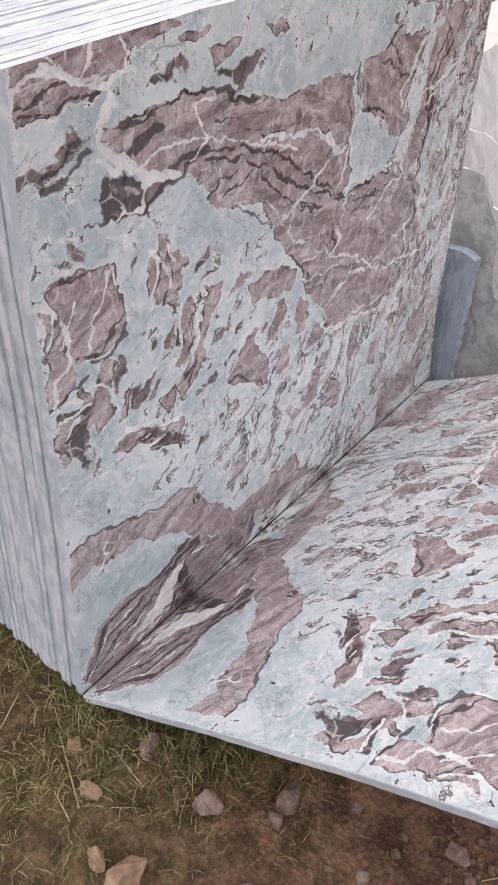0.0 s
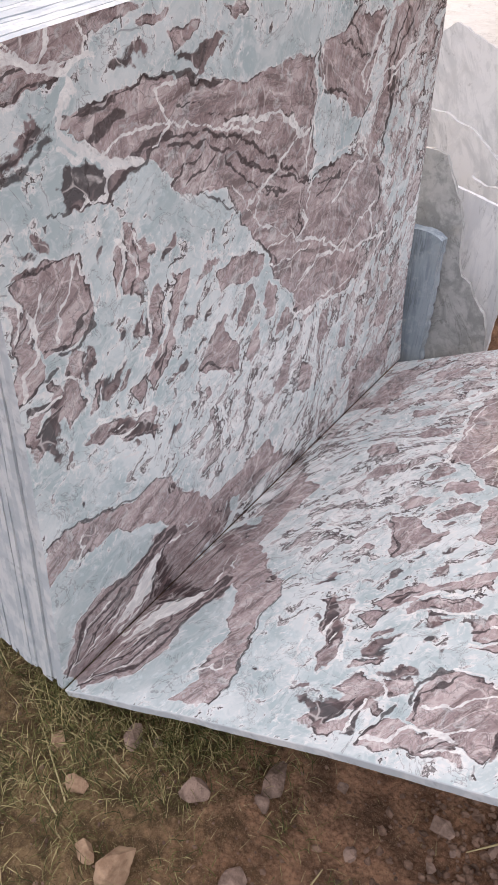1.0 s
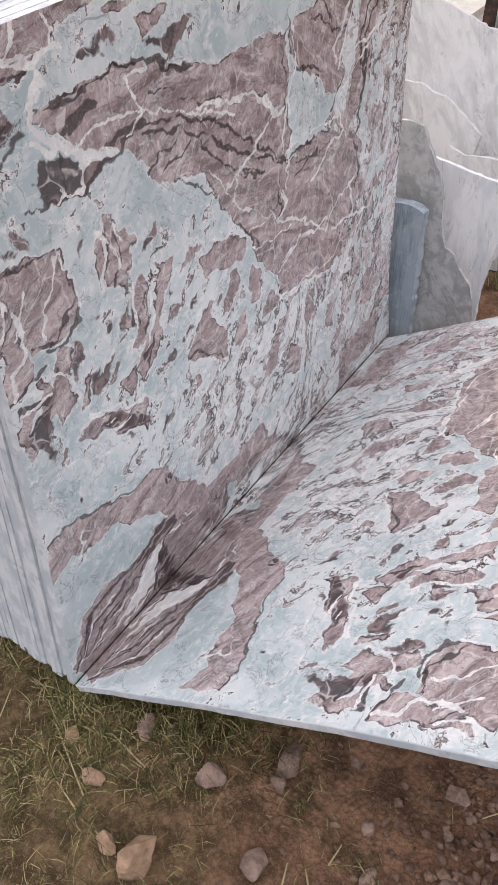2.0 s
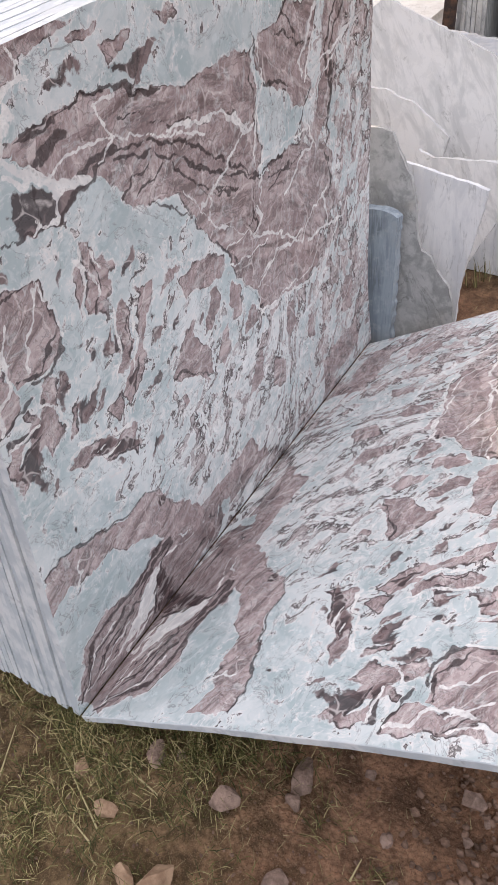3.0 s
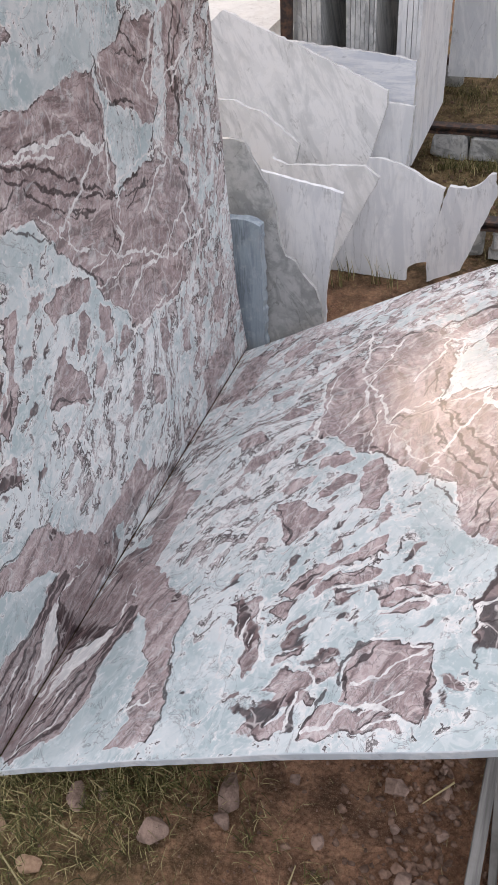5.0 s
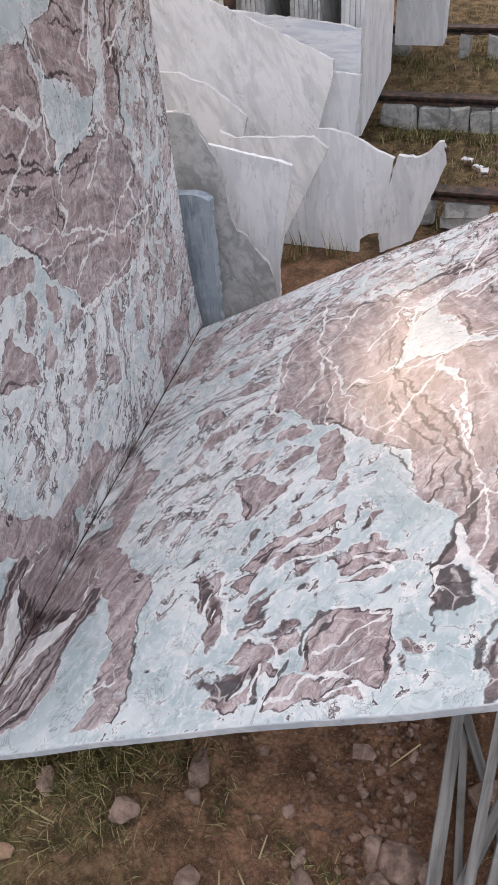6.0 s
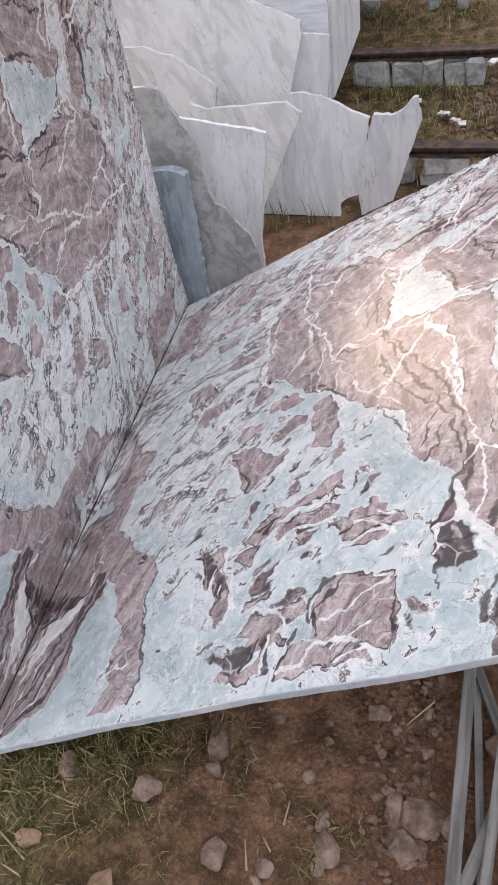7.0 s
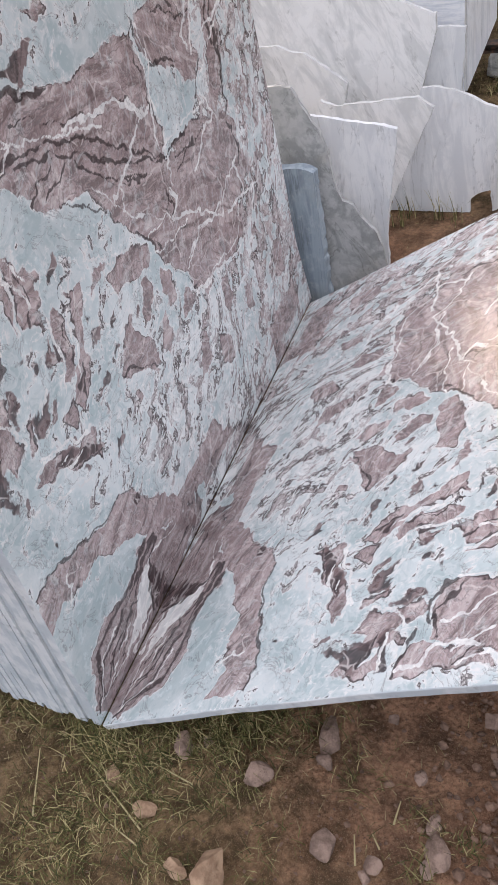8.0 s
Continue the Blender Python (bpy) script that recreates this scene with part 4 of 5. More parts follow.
def slab_mesh(name, high, far, place, thick, match):
    """A slab from the joint up to `high`, far end from far(v); place maps (u, v, w) into the world."""
    step = 0.0031
    nv, nu = int(high / step), int(1.5 / step)
    v = np.linspace(0, high, nv + 1)
    near = np.interp(v, FRONT_V, FRONT_U) + 0.006 * fractal(v * 9, v * 0 + 2, 77)
    end = far(v) + 0.010 * fractal(v * 7, v * 0 + 4, 88)
    a = np.linspace(0, 1, nu + 1)
    U = near[None, :] + (end - near)[None, :] * a[:, None]
    V = np.broadcast_to(v, U.shape) + 0.006 * fractal(U * 6, U * 0, 99) * (v / high)[None, :]
    n, m = U.shape
    front = place(U.ravel(), V.ravel(), np.zeros(n * m))
    ids = np.arange(n * m).reshape(n, m)
    ring = np.concatenate([ids[:, 0], ids[-1, 1:], ids[-2::-1, -1], ids[0, -2:0:-1]])
    ru, rv = U.ravel()[ring], V.ravel()[ring]
    chip = 0.0015
    cu, cv = ru.mean(), rv.mean()
    rim = place(ru + np.sign(ru - cu) * chip, rv, np.full(len(ring), 0.0015))
    back = place(ru + np.sign(ru - cu) * chip, rv, np.full(len(ring), thick))
    verts = np.concatenate([front, rim, back])
    i = ids[:-1, :-1].ravel()
    faces = np.stack([i, i + m, i + m + 1, i + 1], 1).tolist()
    top = len(faces)
    r, k = len(ring), n * m
    j = np.arange(r)
    q = (j + 1) % r
    faces += np.stack([ring[q], ring[j], k + j, k + q], 1).tolist()
    faces += np.stack([k + q, k + j, k + r + j, k + r + q], 1).tolist()
    faces.append((k + r + j)[::-1].tolist())
    rim_me = bpy.data.meshes.new("sawn_edge")
    used = np.concatenate([ring, np.arange(k, k + 2 * r)])
    low = {int(o): q2 for q2, o in enumerate(used)}
    rim_me.from_pydata(verts[used].tolist(), [], [[low[int(c)] for c in f] for f in faces[top:]])
    rim_me.materials.append(edge_mat)
    me = bpy.data.meshes.new("polished_face")
    verts, faces = verts[:n * m], faces[:top]
    me.from_pydata(verts.tolist(), [], faces)
    me.materials.append(figured)
    me.polygons.foreach_set("use_smooth", np.ones(len(faces), dtype=bool))
    FU, FV = match(U, V)
    col, level = figure(FU, FV)
    at = me.attributes.new("fleck", "FLOAT", "POINT")
    at.data.foreach_set("value", level.ravel().astype(np.float32))
    at = me.attributes.new("veining", "FLOAT_COLOR", "POINT")
    at.data.foreach_set("color", col.ravel().astype(np.float32))
    uvw = np.stack([FU.ravel(), FV.ravel(), np.zeros(n * m)], 1)
    at = me.attributes.new("slab_uv", "FLOAT_VECTOR", "POINT")
    at.data.foreach_set("vector", uvw.ravel().astype(np.float32))
    me.update()
    ob = new(name)
    face = new("polished_face", me)
    face.parent = ob
    edge = tagged(new("sawn_edge", rim_me), "pale sawn edge and back")
    edge.parent = ob
    return ob


LIFT = 0.045
TILT = radians(29.6)
THICK = 0.018


def upright(u, v, w):
    return np.stack([-w, u, v + LIFT], -1)


def sloping(u, v, w):
    # the sloping slab starts a hair off the upright one
    d = v + 0.0055
    return np.stack([d * math.cos(TILT) + w * math.sin(TILT), u, LIFT + d * math.sin(TILT) - w * math.cos(TILT)], -1)


def slid(u, v):
    """The second leaf of the book: cut one saw's width on, so that its figure lies a little aside."""
    k = np.clip(v / 0.3, 0, 1)
    return u - k * (0.032 - 0.014 * v), v + k * (0.022 - 0.014 * v)


tagged(slab_mesh("marble_sheet", 1.262, lambda v: np.interp(v, [0, 0.25, 0.55, 1.11], [1.5, 1.468, 1.472, 1.482]), upright, THICK, lambda u, v: (u, v)),
       "polished brown and pale blue marble slab standing upright against the stack", "marble slab", "slabs of the stack")
tagged(slab_mesh("marble_sheet", 1.25, lambda v: np.interp(v, [0, 0.6, 1.1], [1.47, 1.499, 1.485]), sloping, THICK, slid),
       "polished brown and pale blue marble slab laid at a slope", "marble slab")


# ---- the stack behind the upright slab ----
def plain_slab(name, outline, thick, material, seed=0, rough=0.002, fine=0.014):
    """A slab cut to an outline in its own x and z, with a broken, slightly wavering rim; its face looks to -y."""
    rnd = random.Random(seed)
    pts = []
    for (a, b), (c, d) in zip(outline, outline[1:] + outline[:1]):
        steps = max(1, int(math.hypot(c - a, d - b) / fine))
        for s in range(steps):
            k = s / steps
            j = rough if s else 0.0
            pts.append((a + (c - a) * k + rnd.uniform(-j, j), b + (d - b) * k + rnd.uniform(-j, j)))
    bm = bmesh.new()
    f = [bm.verts.new((x, 0.0, z)) for x, z in pts]
    g = [bm.verts.new((x + rnd.uniform(-rough, rough), thick, z + rnd.uniform(-rough, rough))) for x, z in pts]
    area = sum(a[0] * b[1] - b[0] * a[1] for a, b in zip(pts, pts[1:] + pts[:1]))
    if area < 0:
        f, g = f[::-1], g[::-1]
    bm.faces.new(f)
    bm.faces.new(g[::-1])
    for i in range(len(f)):
        j = (i + 1) % len(f)
        bm.faces.new((f[j], f[i], g[i], g[j]))
    return bm


def build_stack():
    rnd = random.Random(5)
    x = -THICK - 0.003
    for i in range(40):
        t = rnd.uniform(0.0145, 0.0172)
        lo, hi = rnd.uniform(-0.012, 0.008), 1.262 + rnd.uniform(-0.0025, 0.0015)
        if i > 2:
            lo -= 0.02 * min(1, i / 10) * rnd.random()
        a0, a1 = rnd.uniform(-0.003, 0.004), rnd.uniform(-0.004, 0.004)
        e0, e1 = 1.48 + rnd.uniform(-0.02, 0.02), 1.475 + rnd.uniform(-0.02, 0.02)
        outline = [(a0, lo), (0.056 + a0, 0.406), (0.094 + a1, 0.732), (0.116 + a1, 1.0), (0.150 + a1, hi), (e1, hi), (e0, lo)]
        bm = plain_slab("marble_sheet", outline, t, edge_mat, 100 + i, 0.0005, 0.03)
        ob = part("marble_sheet", bm, edge_mat)
        # local x runs along the joint, local y to the back of the stack
        ob.matrix_world = Matrix(((0, -1, 0, x), (1, 0, 0, 0), (0, 0, 1, LIFT), (0, 0, 0, 1)))
        tagged(ob, "rough-sawn pale grey marble slab in an upright stack", "marble slab", "slabs of the stack")
        x -= t + rnd.choice((0.0006, 0.0008, 0.0010, 0.0022))


build_stack()


# ---- broken pieces leaning behind ----
def leaning(x, y, lean, outline, thick, material, label, seed, rim_material=None, turn=0):
    bm = plain_slab("stone_offcut", outline, thick, material, seed)
    rim = bm.copy()
    bmesh.ops.delete(bm, geom=[f for f in bm.faces if len(f.verts) == 4], context="FACES_ONLY")
    bmesh.ops.delete(rim, geom=[f for f in rim.faces if len(f.verts) != 4], context="FACES_ONLY")
    ob = new("stone_offcut")
    part("sawn_face", bm, material, ob)
    part("broken_edge", rim, rim_material or fresh_break, ob, "rough stone edge" if rim_material else "bright freshly broken stone edge")
    ob.matrix_world = pose(x, y, 0.0, -lean, 0, turn)
    return tagged(ob, label, "stone offcut", "leaning offcuts")


leaning(-0.06, 1.515, 6, [(0.000, 0.475), (-0.004, 0.475), (0.059, 0.480), (0.094, 0.473), (0.112, 0.464), (0.117, 0.000), (0.000, 0.000)], 0.04, blue_marble, "narrow blue-grey marble plank standing on end", 60, blue_marble)
leaning(-0.16, 1.575, 9, [(0.000, 0.675), (0.064, 0.675), (0.112, 0.675), (0.142, 0.667), (0.162, 0.624), (0.186, 0.583), (0.215, 0.534), (0.234, 0.466), (0.240, 0.405), (0.248, 0.356), (0.264, 0.319), (0.296, 0.303), (0.315, 0.267), (0.358, 0.219), (0.382, 0.161), (0.390, 0.100), (0.385, 0.000), (0.000, 0.000)], 0.02, grey_marble, "broken grey marble offcut with a jagged edge", 61, grey_marble, 6)
leaning(-0.13, 1.70, 10, [(0.000, 0.533), (0.098, 0.533), (0.149, 0.525), (0.239, 0.505), (0.311, 0.494), (0.380, 0.476), (0.375, 0.430), (0.359, 0.321), (0.344, 0.226), (0.336, 0.147), (0.337, 0.033), (0.337, 0.000), (0.000, 0.000)], 0.02, bluish_white, "white marble offcut with grey streaks", 62, bluish_white, 3)
leaning(-0.123, 1.920, 10, [(0.039, 0.443), (0.058, 0.480), (0.111, 0.461), (0.201, 0.467), (0.386, 0.478), (0.437, 0.444), (0.288, 0.130), (0.263, 0.000), (-0.000, 0.000)], 0.02, white_marble, "broken white marble offcut with a slanting side", 63)
leaning(-0.434, 2.030, 9, [(0.096, 0.615), (0.191, 0.619), (0.250, 0.595), (0.290, 0.589), (0.347, 0.550), (0.436, 0.487), (0.418, 0.417), (0.367, 0.000), (-0.000, 0.000)], 0.02, white_marble, "small broken cream-white marble offcut", 64)
leaning(-0.523, 2.200, 11, [(0.017, 0.730), (0.167, 0.844), (0.458, 0.738), (0.781, 0.611), (0.782, 0.556), (0.736, 0.386), (0.670, 0.000), (-0.000, 0.000)], 0.022, white_marble, "large broken white marble slab with grey veins", 65)
leaning(0.116, 2.090, 9, [(0.122, 0.434), (0.167, 0.435), (0.227, 0.424), (0.266, 0.408), (0.325, 0.376), (0.395, 0.349), (0.384, 0.244), (0.360, 0.082), (0.321, 0.071), (0.292, 0.048), (0.292, 0.000), (-0.000, 0.006), (0.050, 0.208)], 0.02, bluish_white, "broad white marble offcut with a notched foot", 66)
leaning(0.469, 2.100, 4, [(0.059, 0.367), (0.120, 0.363), (0.157, 0.380), (0.191, 0.420), (0.205, 0.422), (0.219, 0.344), (0.162, 0.161), (0.131, 0.061), (0.016, 0.000), (-0.000, 0.130)], 0.02, bluish_white, "narrow bluish-white marble offcut with a curved top", 67)
leaning(0.067, 2.300, 8, [(0.018, 0.548), (0.279, 0.535), (0.266, 0.331), (0.236, 0.000), (-0.000, 0.000)], 0.02, bluish_white, "plain square-cut white marble slab", 68)
leaning(-0.312, 2.420, 10, [(-0.000, 0.694), (0.137, 0.689), (0.479, 0.658), (0.623, 0.638), (0.627, 0.487), (0.631, 0.000), (0.107, 0.000)], 0.03, veined_plank, "blue-veined white marble plank", 69)


# ---- slab stacks farther off, on steel rails ----
def far_stack(x0, x1, y0, y1, z0, z1, material, label, seed):
    rnd = random.Random(seed)
    x = x0
    while x < x1 - 0.008:
        t = min(rnd.uniform(0.017, 0.022), x1 - x)
        hi = z1 + rnd.uniform(-0.02, 0.01)
        outline = [(rnd.uniform(-0.012, 0.004), z0), (rnd.uniform(-0.012, 0.004), hi), (y1 - y0, hi), (y1 - y0, z0)]
        ob = part("stacked_sheet", plain_slab("stacked_sheet", outline, t - 0.002, material, seed + int(x * 999), 0.001, 0.2), material)
        ob.matrix_world = Matrix(((0, -1, 0, x + t), (1, 0, 0, y0), (0, 0, 1, 0), (0, 0, 0, 1)))
        tagged(ob, label, "marble slab", "slabs on the rails")
        x += t


far_stack(-0.225, -0.105, 2.735, 4.5, 0.15, 1.45, banded_marble, "grey-veined white marble slab upright in a stack", 11)
far_stack(-0.010, 0.110, 2.735, 4.5, 0.15, 1.45, banded_marble, "grey-veined white marble slab upright in a stack", 12)
far_stack(0.190, 0.285, 2.735, 3.43, 0.15, 1.45, bluish_white, "pale bluish marble slab upright on rails", 13)


for i in range(7):
    ob = part("stacked_sheet", plain_slab("stacked_sheet", [(0.0, 0.148), (0.0, 1.3), (0.24, 1.3), (0.24, 0.148)], 0.019, bluish_white, 300 + i, 0.001, 0.1), bluish_white)
    ob.matrix_world = pose(0.24 + 0.002 * (i % 3), 3.78 + 0.0215 * i, 0.0)
    tagged(ob, "pale bluish marble slab upright on rails", "marble slab", "slabs on the rails")


def beam(x0, x1, y, z0, z1, deep=0.055):
    """A rolled steel beam: flanges above and below a web."""
    bm = bmesh.new()
    w, f = deep / 2, 0.009
    sec = [(-w, z0), (w, z0), (w, z0 + f), (0.006, z0 + f), (0.006, z1 - f), (w, z1 - f), (w, z1), (-w, z1), (-w, z1 - f), (-0.006, z1 - f), (-0.006, z0 + f), (-w, z0 + f)]
    a = [bm.verts.new((x0, y + p, z)) for p, z in sec]
    b = [bm.verts.new((x1, y + p, z)) for p, z in sec]
    bm.faces.new(a)
    bm.faces.new(b[::-1])
    for i in range(len(sec)):
        j = (i + 1) % len(sec)
        bm.faces.new((a[j], a[i], b[i], b[j]))
    bmesh.ops.recalc_face_normals(bm, faces=bm.faces)
    return tagged(part("steel_rail", bm, steel), "dark rusty steel beam resting on stone blocks", "rail", "steel rails")


def rough_block(bm_size, seed, jitter=0.006):
    rnd = random.Random(seed)
    bm = bmesh.new()
    bmesh.ops.create_cube(bm, size=1.0, matrix=Matrix.Diagonal((*bm_size, 1)))
    bmesh.ops.bevel(bm, geom=list(bm.edges), offset=min(bm_size) * 0.10, segments=1, affect="EDGES")
    for v in bm.verts:
        v.co += Vector([rnd.uniform(-jitter, jitter) for _ in range(3)])
    return bm


def block(x, y, sx, sy, sz, seed, z=0.0, turn=0):
    ob = part("stone_block", rough_block((sx, sy, sz), seed, 0.009), dirty_marble)
    ob.matrix_world = pose(x, y, z + sz / 2 - 0.004, 0, 0, turn)
    return tagged(ob, "rough white marble block under a rail", "stone block", "rail blocks")


beam(0.55, 3.2, 2.34, 0.112, 0.148)
beam(-2.5, 3.2, 3.18, 0.112, 0.148)
beam(-2.5, 0.76, 4.08, 0.112, 0.148)
for s, (x, y, sx, sz) in enumerate([(0.755, 2.36, 0.15, 0.055), (0.60, 2.37, 0.09, 0.116), (1.05, 2.36, 0.2, 0.116), (1.6, 2.36, 0.2, 0.116), (0.375, 3.2, 0.16, 0.116), (0.53, 3.2, 0.14, 0.11), (0.645, 3.2, 0.09, 0.116),
                                    (0.74, 3.2, 0.09, 0.10), (0.83, 3.2, 0.08, 0.116), (0.1, 3.2, 0.2, 0.116), (-0.2, 3.2, 0.2, 0.116), (-0.8, 3.2, 0.2, 0.116), (0.57, 4.1, 0.05, 0.116), (0.72, 4.1, 0.06, 0.116), (0.2, 4.1, 0.15, 0.116), (-0.5, 4.1, 0.15, 0.116)]):
    block(x, y, sx, 0.11, sz, s + 1, 0.0, (s * 7) % 9 - 4)
block(0.76, 2.35, 0.16, 0.10, 0.058, 77, 0.054, 3)


def cream_block():
    bm = bmesh.new()
    bmesh.ops.create_cube(bm, size=1.0, matrix=Matrix.Diagonal((0.80, 1.4, 0.63, 1)))
    bmesh.ops.bevel(bm, geom=list(bm.edges), offset=0.05, segments=3, affect="EDGES")
    ob = part("stone_block", bm, cream_stone)
    ob.matrix_world = pose(-0.72, 3.46, 0.311, 0, 0, 0)
    tagged(ob, "smooth cream stone block with rounded edges", "stone block")


cream_block()


def steel_post(x, y, high):
    """An angle-iron upright beside the stacked slabs."""
    bm = bmesh.new()
    sec = [(0, 0), (0.05, 0), (0.05, 0.006), (0.006, 0.006), (0.006, 0.05), (0, 0.05)]
    lo = [bm.verts.new((a, c, 0)) for a, c in sec]
    hi = [bm.verts.new((a, c, high)) for a, c in sec]
    bm.faces.new(lo[::-1])
    bm.faces.new(hi)
    for i in range(6):
        j = (i + 1) % 6
        bm.faces.new((lo[i], lo[j], hi[j], hi[i]))
    ob = part("steel_post", bm, steel)
    ob.matrix_world = pose(x, y, -0.01, 2, 3, 0)
    tagged(ob, "dark rusty angle-iron post beside stacked slabs", "post")


steel_post(-0.30, 2.72, 1.4)


# ---- stones ----
def rock_mesh(size, seed, flat=0.7):
    bm = bmesh.new()
    bmesh.ops.create_icosphere(bm, subdivisions=3, radius=1.0)
    rnd = random.Random(seed)
    cuts = [(Vector((rnd.uniform(-1, 1), rnd.uniform(-1, 1), rnd.uniform(-0.6, 1))).normalized(), rnd.uniform(0.50, 0.82)) for _ in range(13)]
    off = Vector((seed * 3.1, seed * 1.7, 0))
    for v in bm.verts:
        p = v.co.copy()
        for n, d in cuts:
            k = p.dot(n)
            if k > d:
                p -= n * (k - d) * 0.98
        p += p.normalized() * 0.05 * noise.noise(p * 2.2 + off) + p.normalized() * 0.025 * noise.noise(p * 6 + off)
        v.co = Vector((p.x * size[0], p.y * size[1], p.z * size[2]))
    return bm


def rock(x, y, sx, sy, sz, seed, material=None, turn=0):
    sx, sy, sz = sx * 1.06, sy * 1.06, sz * 1.06
    ob = part("rock", rock_mesh((sx, sy, sz), seed), material or rock_mat)
    ob.matrix_world = pose(x, y, sz * 0.50 + float(ground_height(np.array(x), np.array(y))), 0, 0, turn)
    return tagged(ob, "angular brown stone lying on the bare soil" if material is None else "angular tan stone lying on the soil", "rock", "loose stones")


for s, (x, y, sx, sy, sz, turn) in enumerate([
        (0.481, 0.132, 0.029, 0.047, 0.020, 8), (0.490, 0.081, 0.020, 0.021, 0.014, 12), (0.371, 0.010, 0.032, 0.032, 0.022, -1), (0.187, 0.018, 0.025, 0.034, 0.017, 8), (0.533, -0.071, 0.032, 0.034, 0.022, 23),
        (0.736, -0.012, 0.029, 0.035, 0.020, 10), (0.719, 0.025, 0.017, 0.022, 0.011, -3), (0.727, -0.043, 0.019, 0.021, 0.013, -16), (0.630, -0.074, 0.018, 0.022, 0.012, 21), (0.619, -0.096, 0.013, 0.016, 0.009, 8),
        (0.679, 0.112, 0.013, 0.018, 0.009, -5), (0.599, 0.210, 0.016, 0.013, 0.009, -18), (0.233, 0.046, 0.012, 0.017, 0.008, 19), (0.799, 0.256, 0.032, 0.026, 0.018, -25), (0.679, 0.108, 0.013, 0.018, 0.009, 12),
        (0.722, 0.030, 0.015, 0.022, 0.010, 8), (0.905, 0.081, 0.052, 0.042, 0.022, 8), (0.848, 0.087, 0.022, 0.038, 0.015, 8), (0.871, 0.019, 0.033, 0.044, 0.022, 8), (0.958, 0.068, 0.023, 0.024, 0.016, -3),
        (0.920, 0.060, 0.018, 0.021, 0.012, -16), (0.903, 0.020, 0.018, 0.019, 0.012, 21), (0.814, 0.179, 0.012, 0.016, 0.008, 8), (0.902, 0.198, 0.012, 0.015, 0.008, -5), (0.886, 0.037, 0.011, 0.013, 0.008, -18),
        (0.895, 0.279, 0.013, 0.017, 0.009, 19), (0.979, 0.347, 0.013, 0.015, 0.009, 6), (0.884, 0.325, 0.012, 0.013, 0.008, -7), (0.952, 0.039, 0.013, 0.014, 0.009, -20), (0.911, 0.242, 0.009, 0.010, 0.006, 17),
        (0.834, 0.230, 0.009, 0.011, 0.006, 4), (1.048, 0.226, 0.039, 0.066, 0.027, 8)]):
    rock(x, y, sx, sy, sz, s + 1, None, turn)
for s, (x, y, sx, sy, sz, turn) in enumerate([(0.341, -0.182, 0.042, 0.052, 0.040, -18), (0.165, -0.125, 0.03, 0.022, 0.014, 10), (0.06, -0.085, 0.02, 0.025, 0.014, 10), (0.27, -0.20, 0.03, 0.02, 0.014, 0)]):
    rock(x, y, sx, sy, sz, s + 45, tan_rock, turn)


def scatter_pebbles():
    rnd = random.Random(17)
    bm = bmesh.new()
    spots = [(rnd.gauss(0.80, 0.10), rnd.gauss(0.12, 0.16), rnd.uniform(0.004, 0.013)) for _ in range(60)]
    spots += [(rnd.gauss(0.86, 0.05), rnd.gauss(0.05, 0.06), rnd.uniform(0.004, 0.014)) for _ in range(130)]
    spots += [(rnd.gauss(0.86, 0.07), rnd.gauss(0.28, 0.08), rnd.uniform(0.004, 0.013)) for _ in range(150)]
    spots += [(rnd.uniform(-0.5, 1.3), rnd.uniform(-0.5, 0.6), 0.0014 + 0.005 * rnd.random() ** 3) for _ in range(3200)]
    spots += [(rnd.gauss(0.98, 0.10), rnd.gauss(2.88, 0.16), rnd.uniform(0.008, 0.028)) for _ in range(260)]
    spots += [(rnd.uniform(0.2, 1.3), rnd.uniform(2.2, 4.6), rnd.uniform(0.004, 0.014)) for _ in range(300)]
    for x, y, r in spots:
        m = pose(x, y, r * 0.35 + float(ground_height(np.array(x), np.array(y))), rnd.uniform(0, 360), rnd.uniform(0, 360), 0) @ Matrix.Diagonal((r, r * rnd.uniform(0.6, 1), r * rnd.uniform(0.5, 0.9), 1))
        made = bmesh.ops.create_icosphere(bm, subdivisions=1, radius=1.0)
        for v in made["verts"]:
            v.co = m @ (v.co * (1 + rnd.uniform(-0.38, 0.2)))
    tagged(part("pebbles", bm, pebble_mat), "small brown pebbles and rubble scattered on soil", "pebbles", kind="stuff")


scatter_pebbles()


def stone_chip(x, y, sx, sy, turn, seed):
    ob = part("stone_chip", rough_block((sx, sy, 0.012), seed, 0.004), white_marble)
    ob.matrix_world = pose(x, y, 0.010, 6, -5, turn)
    tagged(ob, "thin white marble chip lying on the ground", "stone chip", "marble chips")


for s, (x, y, sx, sy, turn) in enumerate([(0.72, 2.86, 0.05, 0.02, -30), (0.77, 2.80, 0.045, 0.018, -35), (0.80, 2.77, 0.03, 0.02, 10), (0.86, 3.42, 0.09, 0.03, 25), (0.82, 3.37, 0.05, 0.03, -40),
                                           (0.90, 3.36, 0.06, 0.03, 60), (0.60, 2.98, 0.03, 0.02, 10), (0.48, 2.82, 0.03, 0.015, 50)]):
    stone_chip(x, y, sx, sy, turn, s + 200)


# ---- grey strips lying under the sloping slab ----
def strip(x, y0, y1, wide, high, z, turn, tip, seed):
    bm = rough_block((wide, y1 - y0, high), seed, 0.001)
    ob = part("wooden_strip", bm, timber)
    ob.matrix_world = pose(x, (y0 + y1) / 2, z + high / 2, tip, 0, turn)
    return tagged(ob, "weathered grey wooden strip lying in a loose pile", "wooden strip", "pile of strips")


